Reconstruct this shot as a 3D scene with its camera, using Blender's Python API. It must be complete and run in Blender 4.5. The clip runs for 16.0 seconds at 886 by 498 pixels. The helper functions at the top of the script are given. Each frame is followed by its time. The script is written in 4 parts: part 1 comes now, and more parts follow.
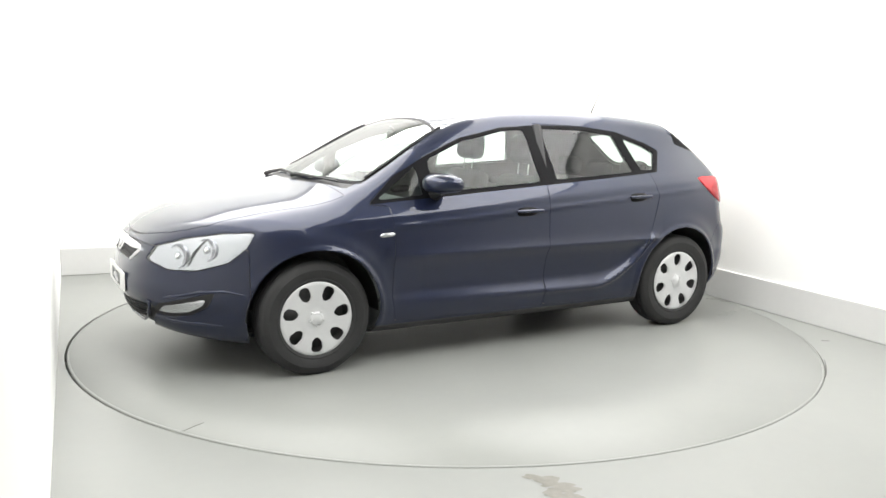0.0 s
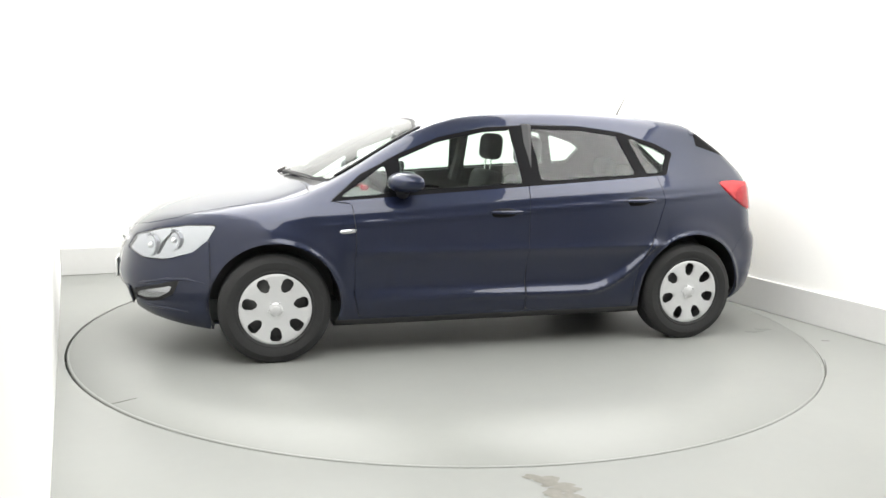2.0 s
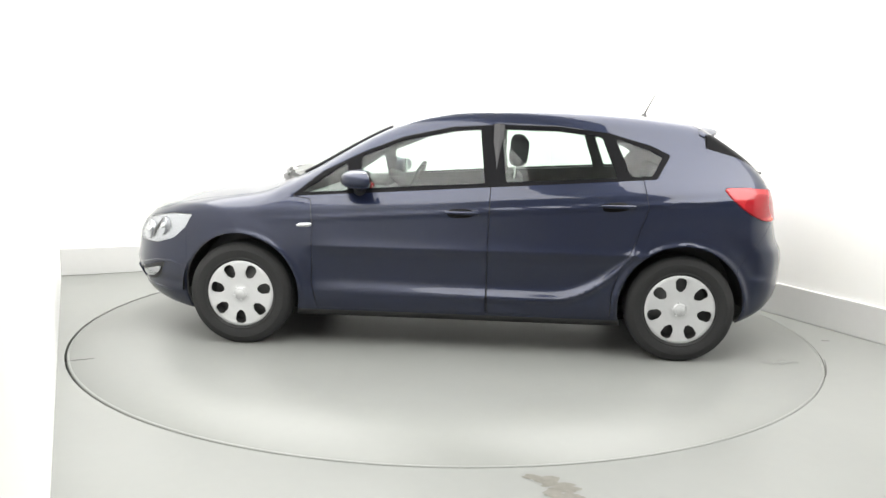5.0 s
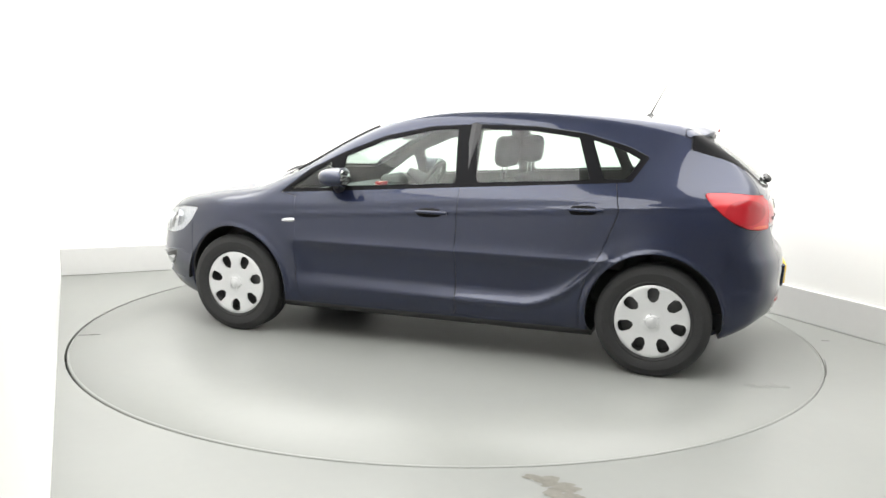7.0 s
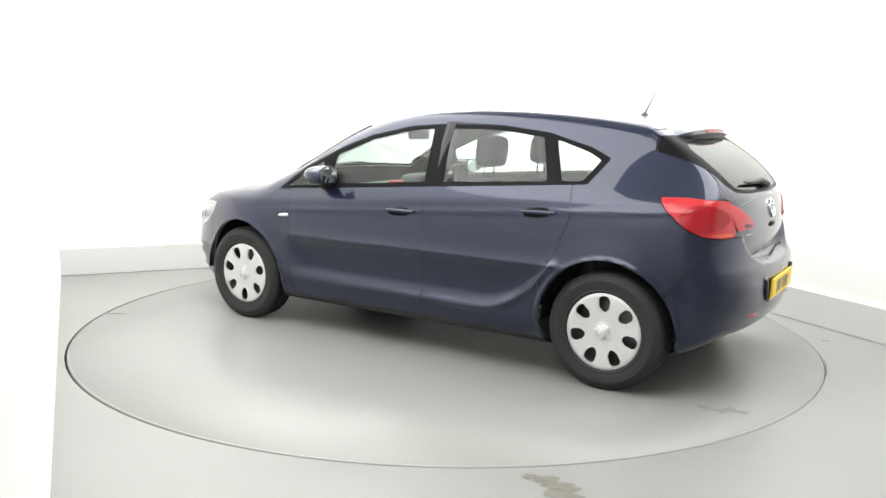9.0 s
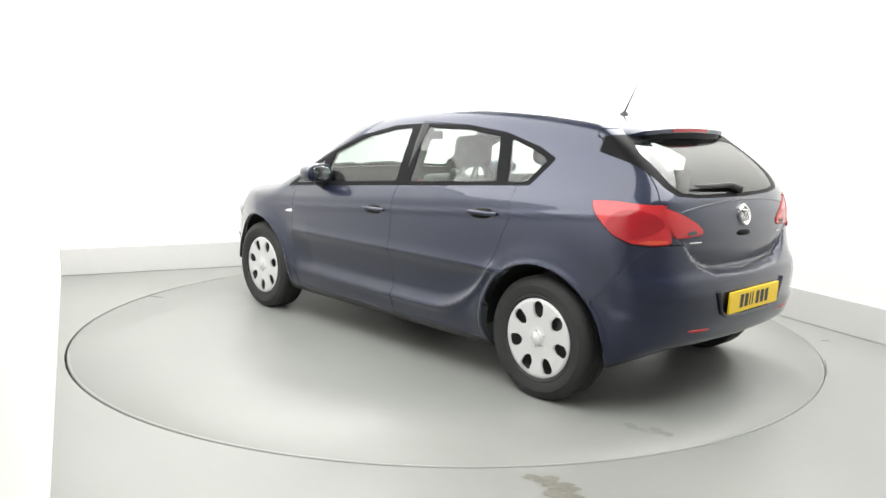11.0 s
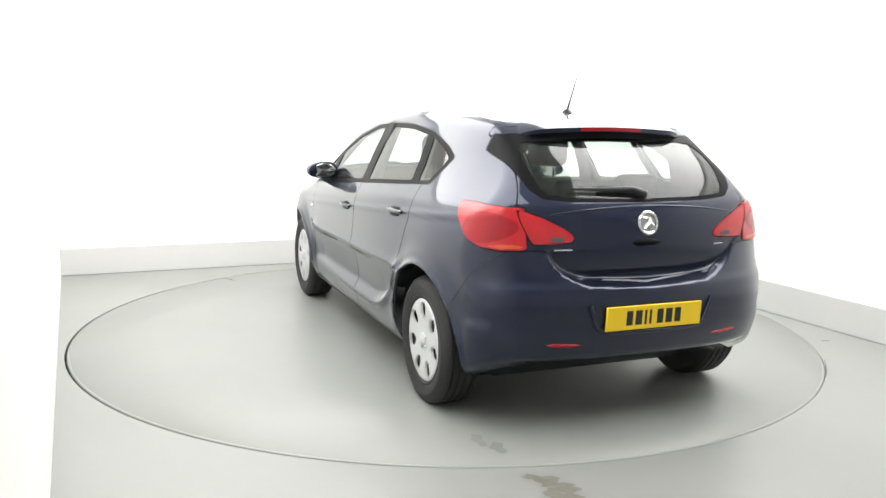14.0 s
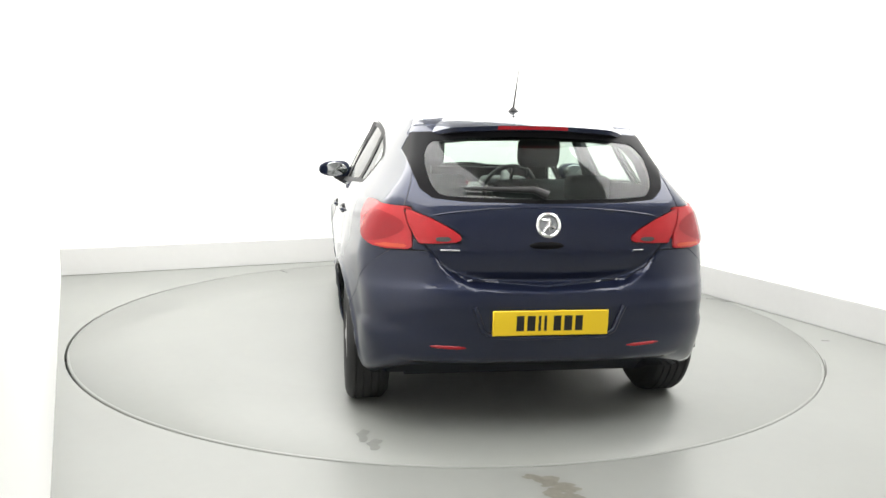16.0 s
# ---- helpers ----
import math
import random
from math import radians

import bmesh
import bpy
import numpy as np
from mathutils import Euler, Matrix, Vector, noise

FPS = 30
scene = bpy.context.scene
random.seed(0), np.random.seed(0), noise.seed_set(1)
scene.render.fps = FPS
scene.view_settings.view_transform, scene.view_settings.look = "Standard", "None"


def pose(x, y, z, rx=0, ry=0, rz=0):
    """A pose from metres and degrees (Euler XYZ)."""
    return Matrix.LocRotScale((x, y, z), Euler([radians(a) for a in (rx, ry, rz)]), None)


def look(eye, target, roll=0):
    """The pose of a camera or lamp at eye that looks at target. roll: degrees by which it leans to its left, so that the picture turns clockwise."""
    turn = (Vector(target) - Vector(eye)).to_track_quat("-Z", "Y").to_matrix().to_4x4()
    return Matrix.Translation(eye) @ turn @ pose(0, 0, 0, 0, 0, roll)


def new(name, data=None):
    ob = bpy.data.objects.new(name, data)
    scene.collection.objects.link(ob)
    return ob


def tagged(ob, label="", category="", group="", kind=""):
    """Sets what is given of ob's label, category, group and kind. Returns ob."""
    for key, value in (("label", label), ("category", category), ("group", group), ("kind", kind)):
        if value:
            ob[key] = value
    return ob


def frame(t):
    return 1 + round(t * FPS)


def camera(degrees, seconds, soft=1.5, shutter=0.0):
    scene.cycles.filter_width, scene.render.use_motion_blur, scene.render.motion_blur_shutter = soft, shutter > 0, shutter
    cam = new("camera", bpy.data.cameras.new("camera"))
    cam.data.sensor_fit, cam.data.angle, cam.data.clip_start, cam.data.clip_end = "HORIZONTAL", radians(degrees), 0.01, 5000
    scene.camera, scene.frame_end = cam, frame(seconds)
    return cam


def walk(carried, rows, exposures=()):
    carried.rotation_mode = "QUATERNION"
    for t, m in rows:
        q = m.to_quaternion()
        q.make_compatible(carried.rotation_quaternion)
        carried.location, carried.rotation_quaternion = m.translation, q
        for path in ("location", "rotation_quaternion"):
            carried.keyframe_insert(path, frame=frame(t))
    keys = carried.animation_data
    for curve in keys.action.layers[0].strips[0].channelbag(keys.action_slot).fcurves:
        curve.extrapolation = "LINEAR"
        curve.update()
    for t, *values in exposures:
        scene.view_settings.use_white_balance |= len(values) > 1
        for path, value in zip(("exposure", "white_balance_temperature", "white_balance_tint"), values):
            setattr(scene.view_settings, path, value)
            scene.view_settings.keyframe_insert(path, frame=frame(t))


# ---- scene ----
cam = camera(57.09, 16.0, soft=1.5)
EYE = Vector((0.0, -5.597, 1.4066))
walk(cam, [(0.0, look(EYE, EYE + Vector((-0.00525, 0.98779, -0.15573)), 1.12)),
           (16.0, look(EYE, EYE + Vector((-0.00525, 0.98779, -0.15573)), 1.12))])

# ---- light ----
world = bpy.data.worlds.new("world")
scene.world = world
world.use_nodes = True
world.node_tree.nodes["Background"].inputs[0].default_value = (0.8, 0.9, 1.0, 1)
world.node_tree.nodes["Background"].inputs[1].default_value = 0.3
scene.view_settings.exposure = 0.0
ROOM = pose(0, 0, 0, 0, 0, 24.84)      # the booth's long axis against the camera's
LAMPS = [(-1.5, -0.6, 1.9, 6.2, 178.0), (1.5, -0.6, 1.9, 6.2, 210.0), (0.0, 1.8, 0.8, 1.2, 30.0)]   # x, y, width, length, watts: soft strips along three walls

for lx, ly, lw, ll, power in LAMPS:
    data = bpy.data.lights.new("ceiling_lamp", "AREA")
    data.shape, data.size, data.size_y, data.energy = "RECTANGLE", lw, ll, power
    data.color = (1.0, 0.99, 0.975)
    lamp = new("ceiling_lamp", data)
    lamp.matrix_world = ROOM @ pose(lx, ly, 2.93)


# ---- materials ----
def material(name, color, rough=0.5, metal=0.0, coat=0.0, grain=0.0, scale=30.0, bump=0.0, vary=0.0, vscale=2.0, spec=0.5):
    m = bpy.data.materials.new(name)
    m.use_nodes = True
    nt = m.node_tree
    b = nt.nodes["Principled BSDF"]
    b.inputs["Base Color"].default_value = (*color, 1)
    b.inputs["Roughness"].default_value = rough
    b.inputs["Metallic"].default_value = metal
    b.inputs["Coat Weight"].default_value = coat
    b.inputs["Coat Roughness"].default_value = 0.02
    b.inputs["Specular IOR Level"].default_value = spec
    tc = nt.nodes.new("ShaderNodeTexCoord")
    if grain or vary:
        n1 = nt.nodes.new("ShaderNodeTexNoise")
        n1.inputs["Scale"].default_value, n1.inputs["Detail"].default_value = scale, 6
        n2 = nt.nodes.new("ShaderNodeTexNoise")
        n2.inputs["Scale"].default_value, n2.inputs["Detail"].default_value = vscale, 4
        nt.links.new(tc.outputs["Object"], n1.inputs["Vector"])
        nt.links.new(tc.outputs["Object"], n2.inputs["Vector"])
        mix = nt.nodes.new("ShaderNodeMath")
        mix.operation = "MULTIPLY_ADD"
        nt.links.new(n1.outputs["Fac"], mix.inputs[0])
        mix.inputs[1].default_value = grain
        mul = nt.nodes.new("ShaderNodeMath")
        mul.operation = "MULTIPLY_ADD"
        nt.links.new(n2.outputs["Fac"], mul.inputs[0])
        mul.inputs[1].default_value = vary
        mul.inputs[2].default_value = 1 - (grain + vary) * 0.5
        nt.links.new(mul.outputs[0], mix.inputs[2])
        sc = nt.nodes.new("ShaderNodeVectorMath")
        sc.operation = "SCALE"
        sc.inputs[0].default_value = color
        nt.links.new(mix.outputs[0], sc.inputs["Scale"])
        nt.links.new(sc.outputs[0], b.inputs["Base Color"])
    if bump:
        n3 = nt.nodes.new("ShaderNodeTexNoise")
        n3.inputs["Scale"].default_value, n3.inputs["Detail"].default_value = scale * 2, 5
        nt.links.new(tc.outputs["Object"], n3.inputs["Vector"])
        bp = nt.nodes.new("ShaderNodeBump")
        bp.inputs["Strength"].default_value, bp.inputs["Distance"].default_value = bump, 0.004
        nt.links.new(n3.outputs["Fac"], bp.inputs["Height"])
        nt.links.new(bp.outputs[0], b.inputs["Normal"])
    return m


def glass(name, tint, rough=0.0):
    m = bpy.data.materials.new(name)
    m.use_nodes = True
    nt = m.node_tree
    nt.nodes.remove(nt.nodes["Principled BSDF"])
    out = nt.nodes["Material Output"]
    tr = nt.nodes.new("ShaderNodeBsdfTransparent")
    tr.inputs[0].default_value = (*tint, 1)
    gl = nt.nodes.new("ShaderNodeBsdfGlossy")
    gl.inputs["Roughness"].default_value = 0.02
    lw = nt.nodes.new("ShaderNodeLayerWeight")
    lw.inputs[0].default_value = 0.5
    pw = nt.nodes.new("ShaderNodeMath")
    pw.operation = "POWER"
    pw.inputs[1].default_value = 3.2
    nt.links.new(lw.outputs["Facing"], pw.inputs[0])
    ad = nt.nodes.new("ShaderNodeMath")
    ad.operation = "MULTIPLY_ADD"
    ad.inputs[1].default_value, ad.inputs[2].default_value = 0.72, 0.045
    nt.links.new(pw.outputs[0], ad.inputs[0])
    mx = nt.nodes.new("ShaderNodeMixShader")
    nt.links.new(ad.outputs[0], mx.inputs[0])
    nt.links.new(tr.outputs[0], mx.inputs[1])
    nt.links.new(gl.outputs[0], mx.inputs[2])
    nt.links.new(mx.outputs[0], out.inputs[0])
    return m


PAINT = material("navy metallic paint", (0.0098, 0.0146, 0.0385), 0.36, 0.6, 1.0, grain=0.25, scale=900, vary=0.08, vscale=2.5, spec=0.25)
PAINT.node_tree.nodes["Principled BSDF"].inputs["Coat IOR"].default_value = 1.48
BLACK = material("black plastic", (0.012, 0.012, 0.013), 0.45, grain=0.3, scale=200, bump=0.1)
GLOSSBLACK = material("satin black trim", (0.007, 0.007, 0.008), 0.36, grain=0.1, spec=0.05)
RUBBER = material("tyre rubber", (0.015, 0.015, 0.0155), 0.7, grain=0.4, scale=60, vary=0.4, vscale=8, bump=0.2)
SILVER = material("silver painted plastic", (0.62, 0.625, 0.63), 0.32, 0.35, grain=0.06, scale=40, vary=0.06, vscale=6)
CHROME = material("chrome", (0.8, 0.8, 0.8), 0.08, 1.0)
MIRRORGLASS = material("mirror glass", (0.42, 0.43, 0.44), 0.06, 1.0)
STEEL = material("dull steel", (0.12, 0.12, 0.12), 0.5, 0.8, grain=0.3, scale=40)
GLASS = glass("window glass", (0.80, 0.89, 0.84))
REDLENS = material("red lens", (0.44, 0.014, 0.020), 0.22, coat=0.25, grain=0.12, scale=160, vary=0.35, vscale=14)
AMBER = material("orange lens", (0.58, 0.07, 0.028), 0.22, coat=0.25, grain=0.15, scale=160)
REDDEEP = material("deep red lens", (0.30, 0.008, 0.014), 0.2, coat=0.3, grain=0.2, scale=160, spec=0.3)
CLEAR = glass("clear lens", (0.95, 0.96, 0.97))
REFLECTOR = material("lamp reflector", (0.56, 0.57, 0.59), 0.2, 0.85)
LAMPBOWL = material("grey lamp bowl", (0.45, 0.46, 0.48), 0.25, 0.7)
YELLOW = material("plate yellow", (0.88, 0.60, 0.015), 0.4, grain=0.05)
WHITEPLATE = material("plate white", (0.8, 0.8, 0.78), 0.4, grain=0.05)
PLATEINK = material("plate ink", (0.012, 0.012, 0.012), 0.4)
CLOTH = material("dark seat cloth", (0.042, 0.043, 0.047), 0.9, grain=0.5, scale=120, vary=0.2, vscale=5, bump=0.4)
TRIM = material("grey interior trim", (0.05, 0.05, 0.052), 0.7, grain=0.3, scale=100, bump=0.2)
WALLPAINT = material("white wall paint", (0.86, 0.86, 0.84), 0.6, grain=0.02, scale=25, vary=0.05, vscale=0.7, bump=0.03)
SKIRTPAINT = material("pale grey skirting paint", (0.60, 0.60, 0.59), 0.5, grain=0.04, scale=20, vary=0.08, vscale=1.5, bump=0.05)
FLOORPAINT = material("glossy grey floor paint", (0.245, 0.252, 0.238), 0.36, grain=0.05, scale=14, vary=0.14, vscale=1.1, bump=0.02, spec=0.45)
ENDPAINT = material("grey end wall paint", (0.46, 0.468, 0.48), 0.5, grain=0.1, scale=10, vary=0.1)
SEAM = material("dark joint", (0.03, 0.03, 0.03), 0.8)


# ---- mesh helpers ----
def thing(name, label, category, m=None, group="", kind=""):
    ob = new(name)
    ob.empty_display_size = 0.2
    if m is not None:
        ob.matrix_world = m
    return tagged(ob, label, category, group, kind)


def mesh_object(name, bm, mat, smooth=True, angle=40):
    me = bpy.data.meshes.new(name)
    bm.normal_update()
    if smooth:
        lim = radians(angle)
        for e in bm.edges:
            e.smooth = len(e.link_faces) != 2 or e.calc_face_angle(0) < lim
        for f in bm.faces:
            f.smooth = True
    bm.to_mesh(me)
    bm.free()
    me.materials.append(mat)
    return new(name, me)


def part(name, bm, mat, parent, label="", smooth=True, angle=40):
    ob = mesh_object(name, bm, mat, smooth, angle)
    ob.parent = parent
    if label:
        tagged(ob, label)
    return ob


def box(bm, x0, x1, y0, y1, z0, z1, bevel=0.0, seg=2, m=None):
    r = bmesh.ops.create_cube(bm, size=1)
    vs = r["verts"]
    bmesh.ops.scale(bm, vec=(x1 - x0, y1 - y0, z1 - z0), verts=vs)
    bmesh.ops.translate(bm, vec=((x0 + x1) / 2, (y0 + y1) / 2, (z0 + z1) / 2), verts=vs)
    if bevel:
        es = list({e for v in vs for e in v.link_edges})
        r2 = bmesh.ops.bevel(bm, geom=es, offset=bevel, segments=seg, profile=0.5, affect="EDGES")
        vs = list(set(r2["verts"]) | {v for v in vs if v.is_valid})
    if m is not None:
        bmesh.ops.transform(bm, matrix=m, verts=[v for v in vs if v.is_valid])
    return bm


def lathe(bm, prof, seg=64, axis="y", arc=1.0, a0=0.0, m=None):
    """A turned shape: profile of (radius, height along the axis)."""
    rings = []
    closed = arc >= 1.0
    n = seg if closed else seg + 1
    for i in range(n):
        a = a0 + 2 * math.pi * arc * i / seg
        ring = []
        for r, h in prof:
            c = (r * math.cos(a), h, r * math.sin(a)) if axis == "y" else (r * math.cos(a), r * math.sin(a), h)
            v = Vector(c)
            ring.append(bm.verts.new(m @ v if m is not None else v))
        rings.append(ring)
    for i in range(n if closed else n - 1):
        a, b = rings[i], rings[(i + 1) % n]
        for j in range(len(prof) - 1):
            try:
                bm.faces.new((a[j], a[j + 1], b[j + 1], b[j]))
            except ValueError:
                pass
    bmesh.ops.remove_doubles(bm, verts=bm.verts, dist=1e-5)
    bmesh.ops.recalc_face_normals(bm, faces=bm.faces)
    return bm


def tube(bm, pts, radius, seg=8):
    """A round rod along points; radius may be a list."""
    pts = [Vector(p) for p in pts]
    rs = radius if isinstance(radius, (list, tuple)) else [radius] * len(pts)
    rings = []
    for i, p in enumerate(pts):
        d = (pts[min(i + 1, len(pts) - 1)] - pts[max(i - 1, 0)]).normalized()
        u = d.orthogonal().normalized() if i == 0 else (u - d * u.dot(d)).normalized()
        w = d.cross(u)
        rings.append([bm.verts.new(p + (u * math.cos(2 * math.pi * k / seg) + w * math.sin(2 * math.pi * k / seg)) * rs[i]) for k in range(seg)])
    for a, b in zip(rings, rings[1:]):
        for k in range(seg):
            bm.faces.new((a[k], a[(k + 1) % seg], b[(k + 1) % seg], b[k]))
    bm.faces.new(rings[0][::-1])
    bm.faces.new(rings[-1])
    return bm


# ---- the booth ----
def structure(name, bm, mat, label, m=ROOM, category="", smooth=False):
    ob = mesh_object(name, bm, mat, smooth)
    ob.matrix_world = m
    return tagged(ob, label, category or name.split("_")[0], kind="structure")


XL, XR, YB, YF, H = -2.482, 2.47, 2.66, -6.4, 2.95
TABLE_R = 2.431

bm = bmesh.new()      # floor sheet with the round opening of the turntable
N = 160
PIT_R, PIT_X = TABLE_R + 0.0075, -0.0064      # the pit lies a little off the platter's centre, so the joint is uneven
ring = [bm.verts.new((math.cos(2 * math.pi * i / N) * PIT_R + PIT_X, math.sin(2 * math.pi * i / N) * PIT_R + 0.0, 0)) for i in range(N)]
low = [bm.verts.new((v.co.x, v.co.y, -0.06)) for v in ring]
def to_rect(a):
    c, s = math.cos(a), math.sin(a)
    t = min((XR + 0.3 if c > 0 else -(XL - 0.3)) / abs(c) if abs(c) > 1e-6 else 1e9, (YB + 0.3 if s > 0 else -(YF - 0.3)) / abs(s) if abs(s) > 1e-6 else 1e9)
    return (c * t, s * t, 0)
outer = [bm.verts.new(to_rect(2 * math.pi * i / N)) for i in range(N)]
corners = [(XR + 0.3, YB + 0.3), (XL - 0.3, YB + 0.3), (XL - 0.3, YF - 0.3), (XR + 0.3, YF - 0.3)]
for i in range(N):
    j = (i + 1) % N
    bm.faces.new((ring[i], outer[i], outer[j], ring[j]))
    bm.faces.new((low[i], ring[i], ring[j], low[j]))
    p, q = outer[i].co, outer[j].co
    if abs(p.x - q.x) > 1e-4 and abs(p.y - q.y) > 1e-4:
        c = min(corners, key=lambda k: (k[0] - p.x) ** 2 + (k[1] - p.y) ** 2)
        cv = bm.verts.new((*c, 0))
        bm.faces.new((outer[i], cv, outer[j]))
bmesh.ops.recalc_face_normals(bm, faces=bm.faces)
structure("floor", bm, FLOORPAINT, "glossy pale grey painted floor of the photo booth")
bm = bmesh.new()
box(bm, XL - 0.3, XR + 0.3, YF - 0.3, YB + 0.3, -0.2, -0.07)
structure("floor_base", bm, SEAM, "dark pit base under the turntable", category="floor")


def wall(name, x0, x1, y0, y1, mat, label, z0=0.0, z1=H):
    bm = bmesh.new()
    box(bm, x0, x1, y0, y1, z0, z1)
    return structure(name, bm, mat, label, category="wall")


wall("wall_back", XL - 0.2, XR + 0.2, YB + 0.03, YB + 0.2, WALLPAINT, "plain bright white wall behind the turntable")
wall("wall_left", XL - 0.2, XL, YF, YB + 0.03, WALLPAINT, "plain bright white side wall of the booth")
wall("wall_right", XR + 0.03, XR + 0.2, YF, YB + 0.03, WALLPAINT, "plain bright white side wall of the booth")
# unseen end wall, added: its grey sets what the car's near side reflects
wall("wall_entry", XL - 0.2, XR + 0.2, YF - 0.2, YF, ENDPAINT, "unseen grey end wall added behind the camera")
wall("ceiling", XL - 0.2, XR + 0.2, YF - 0.2, YB + 0.2, WALLPAINT, "plain white ceiling with light panels", H, H + 0.15)


def skirting(name, x0, x1, y0, y1):
    bm = bmesh.new()
    box(bm, x0, x1, y0, y1, 0.0, 0.24, 0.006)
    return structure(name, bm, SKIRTPAINT, "low pale grey painted skirting along the wall foot", category="skirting")


skirting("baseboard_back", XL, XR, YB, YB + 0.03)
skirting("baseboard_right", XR, XR + 0.03, YF, YB + 0.03)


def turntable():
    t = thing("turntable", "large round grey painted car turntable flush with the floor", "turntable")
    bm = bmesh.new()
    lathe(bm, [(0.0, 0.0), (0.8, 0.0), (1.6, 0.0), (TABLE_R - 0.004, 0.0), (TABLE_R, -0.004), (TABLE_R, -0.06)], 160, "z")
    part("platter", bm, FLOORPAINT, t, angle=60)
    bm = bmesh.new()
    lathe(bm, [(TABLE_R - 0.014, 0.0006), (TABLE_R - 0.012, 0.0014), (TABLE_R - 0.003, 0.0012), (TABLE_R + 0.001, -0.004), (TABLE_R + 0.001, -0.03)], 160, "z")
    part("edge_strip", bm, FLOORPAINT, t, "narrow painted metal edge", angle=60)
    return t


TABLE = turntable()


def wall_seam():
    bm = bmesh.new()
    box(bm, XL - 0.001, XL + 0.0015, -2.62, -2.0, 0.859, 0.862)
    structure("trim", bm, SKIRTPAINT, "thin dark joint in the white wall", category="joint")


wall_seam()


def blot(name, centre, spots, mat, label, parent=None, z=0.0015):
    """A thin patch of dirt with a ragged outline."""
    bm = bmesh.new()
    rnd = random.Random(7)
    for dx, dy, rx, ry in spots:
        n = 26
        ph = [rnd.uniform(0, 6.28) for _ in range(4)]
        vs = []
        for k in range(n):
            a = 2 * math.pi * k / n
            w = 1 + 0.28 * math.sin(2 * a + ph[0]) + 0.22 * math.sin(3 * a + ph[1]) + 0.16 * math.sin(5 * a + ph[2]) + 0.1 * math.sin(9 * a + ph[3])
            vs.append(bm.verts.new((centre[0] + dx + rx * w * math.cos(a), centre[1] + dy + ry * w * math.sin(a), z)))
            z += 0.000002
        bm.faces.new(vs)
    if parent:
        return part(name, bm, mat, parent, label, smooth=False)
    ob = mesh_object(name, bm, mat, False)
    return tagged(ob, label, "stain", kind="structure")


STAIN = material("dried floor stain", (0.165, 0.158, 0.135), 0.35, grain=0.5, scale=40, vary=0.3, vscale=10)
SCUFF = material("grey tyre scuff", (0.10, 0.098, 0.09), 0.5, grain=0.6, scale=60)
blot("floor_stain", (0.42, -2.565), [(-0.03, 0.05, 0.06, 0.03), (0.02, 0.0, 0.07, 0.035), (0.045, -0.05, 0.062, 0.045), (0.06, -0.12, 0.06, 0.05)], STAIN, "brownish dried stain on the painted floor")
blot("floor_stain", (2.54, -0.29), [(0, 0, 0.022, 0.012)], SCUFF, "small dark chip in the painted floor")
blot("floor_stain", (2.2, 0.97), [(0, 0, 0.06, 0.012), (0.07, -0.08, 0.05, 0.010)], SCUFF, "grey scuff at the foot of the skirting")


bm = bmesh.new()
tube(bm, [(2.331, -0.74, 0.0), (2.29, -0.85, 0.0), (2.245, -0.952, 0.0), (2.20, -1.05, 0.0), (2.144, -1.139, 0.0)], [0.001, 0.004, 0.0055, 0.004, 0.001], 6)
tagged(mesh_object("floor_scratch", bm, SCUFF), "thin curved grey scratch in the floor paint", "scratch", kind="structure")


def platter_marks():
    """Faint tyre rubs and scratches that turn with the platter."""
    for a, r, rx, ry in ((-18.6, 2.14, 0.06, 0.03), (-16.6, 2.23, 0.05, 0.035)):
        a = math.radians(a)
        blot("stain", (r * math.cos(a), r * math.sin(a)), [(0, 0, rx, ry)], FAINT, "faint brownish stain", TABLE, 0.0012)
    bm = bmesh.new()
    a0 = math.radians(-148.8)
    tube(bm, [(r * math.cos(a0), r * math.sin(a0), 0.0) for r in (2.28, 2.33, 2.38, 2.425)], [0.001, 0.003, 0.003, 0.002], 6)
    part("scratch", bm, SCUFF, TABLE, "thin dark scratch at the platter edge")


FAINT = material("faint floor rub", (0.224, 0.230, 0.217), 0.34, grain=0.2, scale=50)
platter_marks()


# ---- the car: x forward from mid wheelbase, y to its left, z up ----
def spline(xs, ys):
    """Smooth monotone-ish interpolation through knots (cubic Hermite)."""
    xs, ys = np.asarray(xs, float), np.asarray(ys, float)
    d = np.diff(ys) / np.diff(xs)
    m = np.empty_like(ys)
    m[0], m[-1] = d[0], d[-1]
    h = np.diff(xs)
    m[1:-1] = (d[:-1] * h[1:] + d[1:] * h[:-1]) / (h[1:] + h[:-1])

    def f(x):
        x = np.clip(x, xs[0], xs[-1])
        i = np.clip(np.searchsorted(xs, x) - 1, 0, len(xs) - 2)
        t = (x - xs[i]) / h[i]
        return ((2 * t ** 3 - 3 * t ** 2 + 1) * ys[i] + (t ** 3 - 2 * t ** 2 + t) * h[i] * m[i]
                + (-2 * t ** 3 + 3 * t ** 2) * ys[i + 1] + (t ** 3 - t ** 2) * h[i] * m[i + 1])
    return f


def smax(a, b, k):
    h = np.clip(0.5 + 0.5 * (a - b) / k, 0, 1)
    return b + (a - b) * h + k * h * (1 - h)


